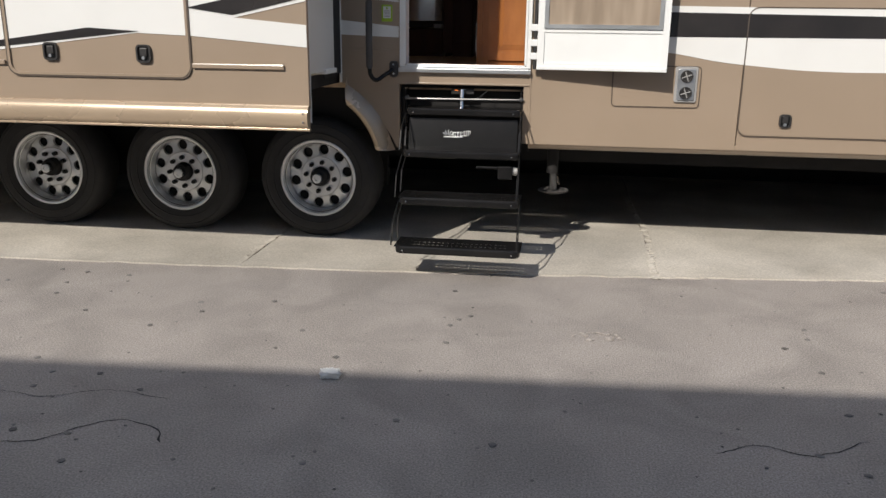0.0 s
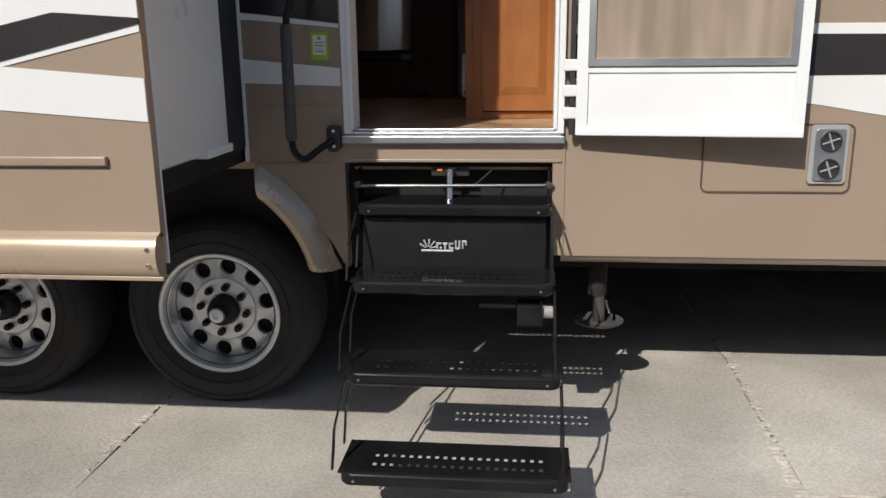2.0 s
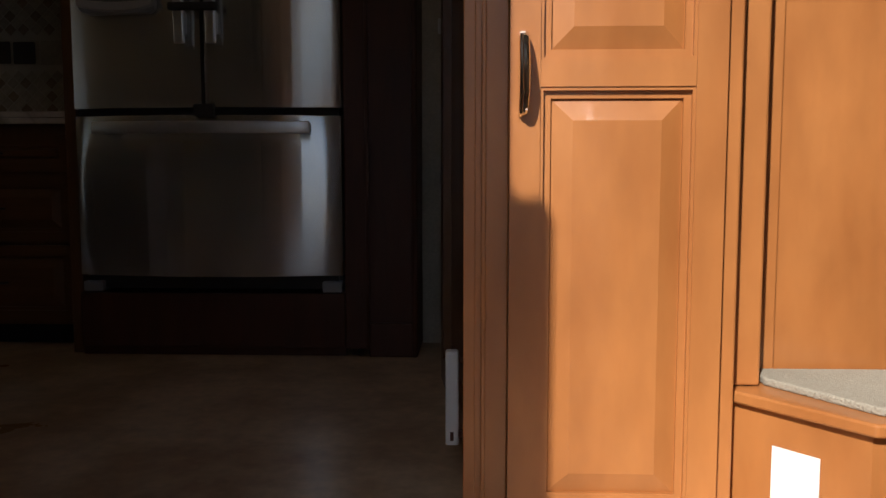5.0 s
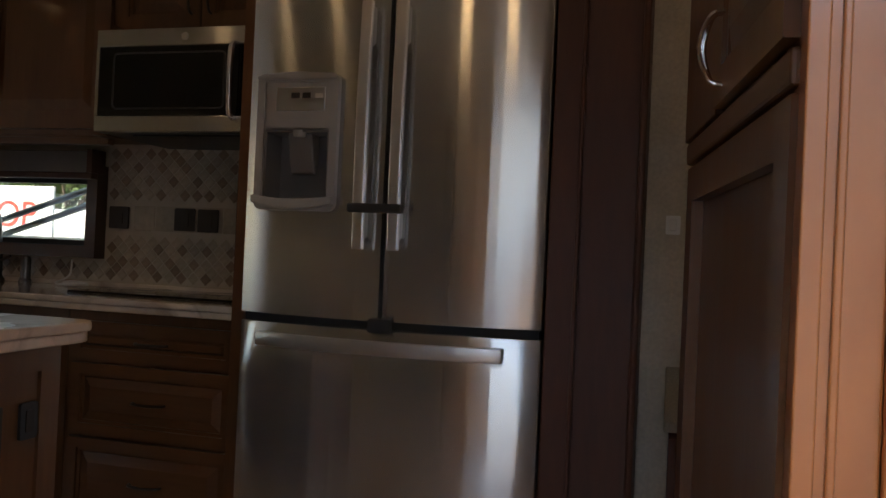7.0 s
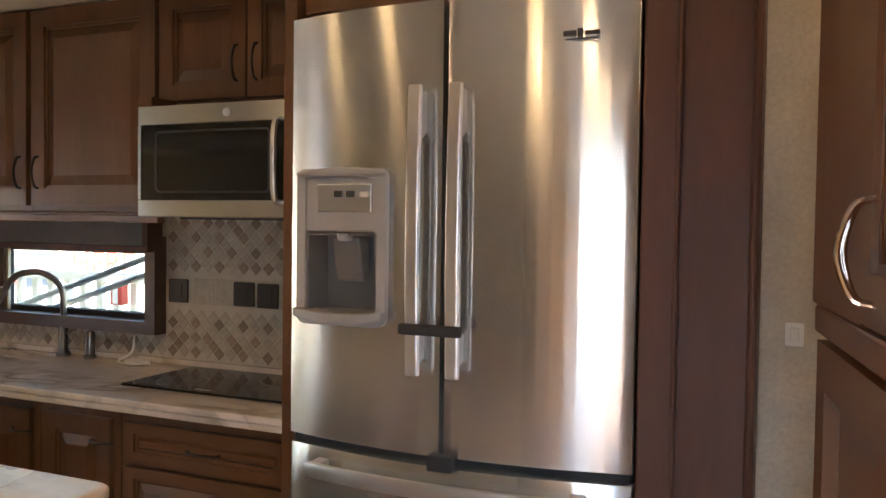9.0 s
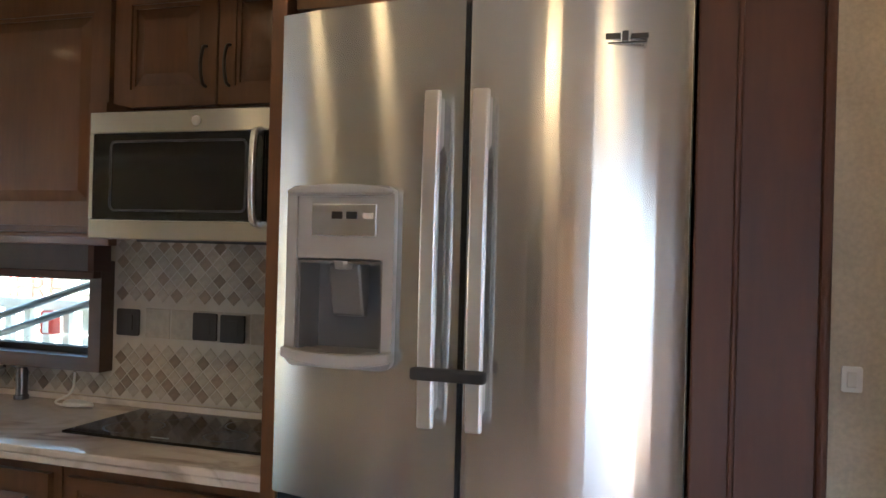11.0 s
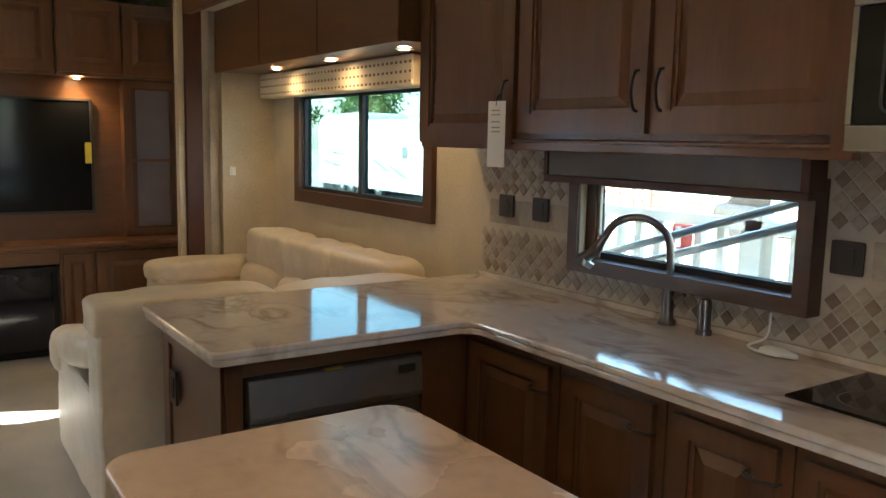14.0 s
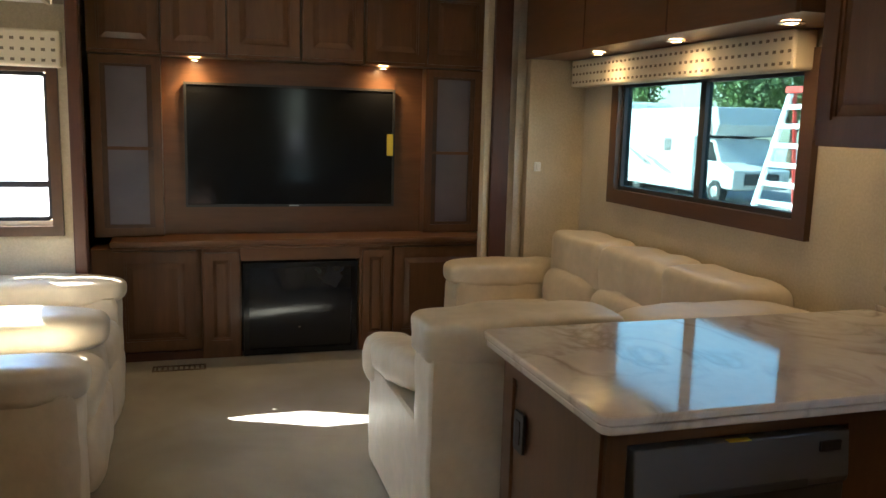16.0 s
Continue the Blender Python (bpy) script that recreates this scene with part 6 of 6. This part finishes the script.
for wx in (1.4, 6.7):
    wh = part("wheel", lathe([(0, -1.02), (.2, -1.06), (.36, -1.04), (.38, -.9), (.36, -.8)], (wx, 0, .38), "y", 24), RUBBER, mh)
    part("rim", lathe([(0, -1.08), (.16, -1.075), (.2, -1.05)], (wx, 0, .38), "y", 18), ALU, wh)
mh.matrix_world = Matrix.Translation((-32.6, 19.2, 0)) @ Matrix.Rotation(radians(-3), 4, "Z") @ Matrix.Scale(1.07, 4)
fw = thing("fifth_wheel", (0, 0, 0), "tall white fifth-wheel trailer with rounded front cap and grey decals", "trailer", "parked trailers")
part("body", prism([(-4.9, .28), (0, .25), (0, 3.1), (-.4, 3.5), (-.9, 3.62), (-4.2, 3.55), (-4.8, 3.35), (-5.0, 2.9)], "y", -1.2, 1.2, .12, 3), YARD_WHITE, fw)
for dz in (0, -.55):
    part("decal", prism(smooth2([(-4.4, 2.05 + dz), (-3.2, 1.85 + dz), (-1.6, 1.75 + dz)]) + smooth2([(-1.6, 1.69 + dz), (-3.2, 1.72 + dz), (-4.3, 1.9 + dz)]), "y", -1.208, -1.198), GREYCLOTH, fw)
part("skirt", B((-4.6, -.1, -1.1, 1.1, .05, .25)), UNDER, fw)
for wx in (-2.4, -1.5):
    wh = part("wheel", lathe([(0, -1.18), (.2, -1.2), (.34, -1.18), (.36, -1.08), (.34, -.98)], (wx, 0, .36), "y", 24), RUBBER, fw)
    part("rim", lathe([(0, -1.22), (.17, -1.215), (.2, -1.195)], (wx, 0, .36), "y", 18), ALU, wh)
fw.matrix_world = Matrix.Translation((-32.5, 19.4, 0))
# ladder
LX, LY = -13.25, 10.0
ld = thing("ladder", (LX, LY, 0), "red and white fibreglass step ladder", "ladder")
for q in (-1, 1):
    part("rail", tube([(LX + q * .66, LY, 0), (LX + .1 + q * .3, LY + .55, 3.15)], .055, 6), RED if q > 0 else WHITE_METAL, ld)
    part("rear_rail", tube([(LX + q * .66, LY + 1.3, 0), (LX + .1 + q * .3, LY + .62, 3.15)], .035, 6), RED, ld)
for k in range(9):
    f = (k + .7) / 9.6
    hw = .66 - .36 * f
    part("step", B((LX + .1 * f - hw, LX + .1 * f + hw, LY + .55 * f - .06, LY + .55 * f + .07, 3.15 * f, 3.15 * f + .08)), WHITE_METAL, ld)
part("cap", B((LX - .25, LX + .45, LY + .46, LY + .74, 3.13, 3.24), bevel=.01), RED, ld)
# deck with handrail, sign, and cars
dk = thing("deck", (-2.4, 5.2, 0), "pale timber deck with slatted railing", "deck")
part("floor", B((-5.2, 1.4, 4.6, 6.4, .9, 1.0)), TIMBER, dk)
part("top_rail", B((-5.2, 1.4, 4.6, 4.7, 2.0, 2.06)), TIMBER, dk)
part("low_rail", B((-5.2, 1.4, 4.62, 4.68, 1.1, 1.16)), TIMBER, dk)
part("stair_rail", prism([(-5.2, 2.06), (-5.2, 1.96), (-7.0, .9), (-7.0, 1.0)], "y", 4.61, 4.69), TIMBER, dk)
for k in range(44):
    part("baluster", B((-5.15 + k * .15, -5.10 + k * .15, 4.63, 4.67, 1.0, 2.0)), TIMBER, dk)
for k in range(5):
    part("post", B((-5.2 + k * 1.6, -5.1 + k * 1.6, 4.6, 4.7, 0, 2.1)), TIMBER, dk)
hr = thing("awning_arm", (-2.8, 3.1, 1.9), "pair of slanted aluminium awning arms outside the window", "awning arm")
for q in (0, .07):
    part("arm", tube([(-3.55, 3.12, 1.90 - q), (-2.05, 3.12, 2.385 - q)], .014, 8), ALU, hr)
for x, z in ((-3.53, 1.87), (-2.08, 2.34)):
    part("bracket", B((x - .03, x + .03, 3.051, 3.12, z - .05, z + .05), bevel=.004), ALU, hr)
sg = thing("stop_sign_board", (-7.6, 8.0, 0), "white board lettered in red beside the deck", "sign")
part("board", B((-8.35, -6.85, 8.0, 8.03, 1.4, 2.65)), PAPER, sg)
part("post", B((-7.65, -7.55, 8.03, 8.1, 0, 2.5)), TIMBER, sg)
words("lettering", "STOP\nHERE", .44, RED, Matrix.Translation((-7.6, 7.995, 2.08)) @ Matrix.Rotation(radians(90), 4, "X"), sg, .004)


rb = thing("red_box", (-3.98, 4.57, 1.93), "small red box hung on the deck railing", "box")
part("case", B((-4.03, -3.93, 4.53, 4.598, 1.86, 2.0), bevel=.01), RED, rb)
part("strap", B((-4.0, -3.96, 4.525, 4.532, 1.87, 1.99)), PAPER, rb)


def car(x, y, t, mat, label):
    ob = thing("car", (0, 0, 0), label, "car", "parked cars")
    part("body", prism([(-2.1, .35), (2.1, .35), (2.15, .75), (1.2, .95), (-2.0, .98), (-2.15, .7)], "y", -.85, .85, .06), mat, ob, "", True)
    part("cabin", prism([(-1.9, .95), (1.05, .95), (.35, 1.45), (-1.4, 1.48)], "y", -.75, .75, .06), BLACK_GLASS, ob, "", True)
    for wx in (-1.3, 1.3):
        for s in (-1, 1):
            part("wheel", lathe([(0, s * .86), (.2, s * .87), (.31, s * .85), (.32, s * .7)], (wx, 0, .32), "y", 20), RUBBER, ob)
    ob.matrix_world = Matrix.Translation((x, y, 0)) @ Matrix.Rotation(radians(t), 4, "Z")


car(-7.0, 18.5, 10, RED, "red car parked far across the yard")
car(-12.5, 19.5, -8, STRIPE, "dark car parked far across the yard")
car(-3.2, 19.0, 4, GREYCLOTH, "grey car parked far across the yard")
car(-10.5, -2.2, 80, WHITE, "white car parked beyond the end window")


def tree(x, y, h, seed):
    ob = thing("tree", (x, y, 0), "broad green leafy tree behind the parked trailers", "tree", "trees")
    rnd = random.Random(seed)
    bm = tube([(x, y, 0), (x + .1, y, h * .3), (x - .1, y + .1, h * .6)], [.25, .18, .1], 9)
    for k in range(6):
        a = k * 1.05 + seed
        tube([(x, y, h * .3 + k * .15), (x + math.cos(a) * h * .13, y + math.sin(a) * h * .13, h * .5 + k * .1), (x + math.cos(a) * h * .24, y + math.sin(a) * h * .24, h * .7)], [.1, .06, .03], 7, True, bm)
    part("trunk", bm, BARK, ob)
    verts, faces = [], []
    for c in range(60):
        u, v, w = rnd.gauss(0, .4), rnd.gauss(0, .4), rnd.uniform(-.5, .55)
        cx, cy, cz = x + u * h * .42, y + v * h * .42, h * .68 + w * h * .42
        for q in range(60):
            px, py, pz = (rnd.gauss(0, .045 * h) for _ in range(3))
            d1 = Vector((rnd.gauss(0, 1), rnd.gauss(0, 1), rnd.gauss(0, 1))).normalized() * .16
            d2 = d1.orthogonal().normalized() * .09
            p = Vector((cx + px, cy + py, cz + pz))
            n = len(verts)
            verts += [p - d1, p + d2, p + d1, p - d2]
            faces.append((n, n + 1, n + 2, n + 3))
    me = bpy.data.meshes.new("crown")
    me.from_pydata([Vector(v) - Vector((x, y, 0)) for v in verts], [], faces)
    me.materials.append(LEAF)
    cr = new("crown", me)
    cr.parent = ob


for i, (x, y, h) in enumerate(((-46, 34, 8), (-39, 32, 7.5), (-33, 33, 8.5), (-26, 31, 8), (-18, 33, 8.5), (-9, 34, 8), (-53, 30, 9), (-62, 26, 8.5))):
    tree(x, y, h, i)

# ---- tiled wall: bed, then single tiles ----
bs = thing("backsplash", (-2.5, YB, ZC), "cream and brown diamond mosaic tiles behind the worktop", "tiles", "", "structure")
part("grout_bed", B((-3.80, KW[0] - .051, YB - .006, YB - .0005, ZC + .023, 2.455), (KW[1] + .051, -1.238, YB - .006, YB - .0005, ZC + .023, 2.455), (KW[0] - .05, KW[1] + .05, YB - .006, YB - .0005, ZC + .023, KW[2] - .051)), GROUT, bs)


def tile_mesh(half, mat):
    me = bpy.data.meshes.new("tile")
    bm = bmesh.new()
    c, d = half, half - .003
    lo = [bm.verts.new(v) for v in ((c, 0, 0), (0, 0, c), (-c, 0, 0), (0, 0, -c))]
    hi = [bm.verts.new(v) for v in ((d, -.0025, 0), (0, -.0025, d), (-d, -.0025, 0), (0, -.0025, -d))]
    for i in range(4):
        bm.faces.new((lo[i], lo[(i + 1) % 4], hi[(i + 1) % 4], hi[i]))
    bm.faces.new(hi)
    bmesh.ops.recalc_face_normals(bm, faces=bm.faces)
    bm.to_mesh(me)
    bm.free()
    me.materials.append(mat)
    return me


STEP = .056
MT = [tile_mesh(STEP / 2 - .002, TILE_A), tile_mesh(STEP / 2 - .002, TILE_B)]
BAND = (2.095, 2.205)
rnd = random.Random(5)
count = 0
rest = [bmesh.new(), bmesh.new()]
for j in range(24):
    for i in range(94):
        x = -1.274 - i * STEP / 2
        z = ZC + .054 + j * STEP / 2
        if (i + j) % 2:
            continue
        h = STEP / 2
        if x < -3.77 or z > 2.42 or BAND[0] - h < z < BAND[1] + h:
            continue
        if KW[0] - .05 - h < x < KW[1] + .05 + h and z > KW[2] - .05 - h:
            continue
        k = 1 if (j % 2 == 0 and (i - j) % 4 == 0 and rnd.random() < .95) or rnd.random() < .07 else 0
        if x > -2.35 and count < 300:
            t = new("tile", MT[k])
            t.location = Vector((x, YB - .006, z)) - BASE[bs.name]
            t.parent = bs
            count += 1
        else:
            tmp = bmesh.new()
            tmp.from_mesh(MT[k])
            tmp.transform(Matrix.Translation((x, YB - .006, z)))
            me = bpy.data.meshes.new("tmp")
            tmp.to_mesh(me)
            tmp.free()
            rest[k].from_mesh(me)
            bpy.data.meshes.remove(me)
for k, m in ((0, TILE_A), (1, TILE_B)):
    tagged(part("tile_field", rest[k], m, bs), kind="stuff")
bx = -1.29
while bx > -3.78:
    if not (KW[0] - .14 < bx < KW[1] + .14):
        t = part("band_tile", B((bx - .05, bx + .05, YB - .009, YB - .006, BAND[0] + .004, BAND[1] - .004), bevel=.002, seg=1), TILE_A, bs)
    bx -= .104
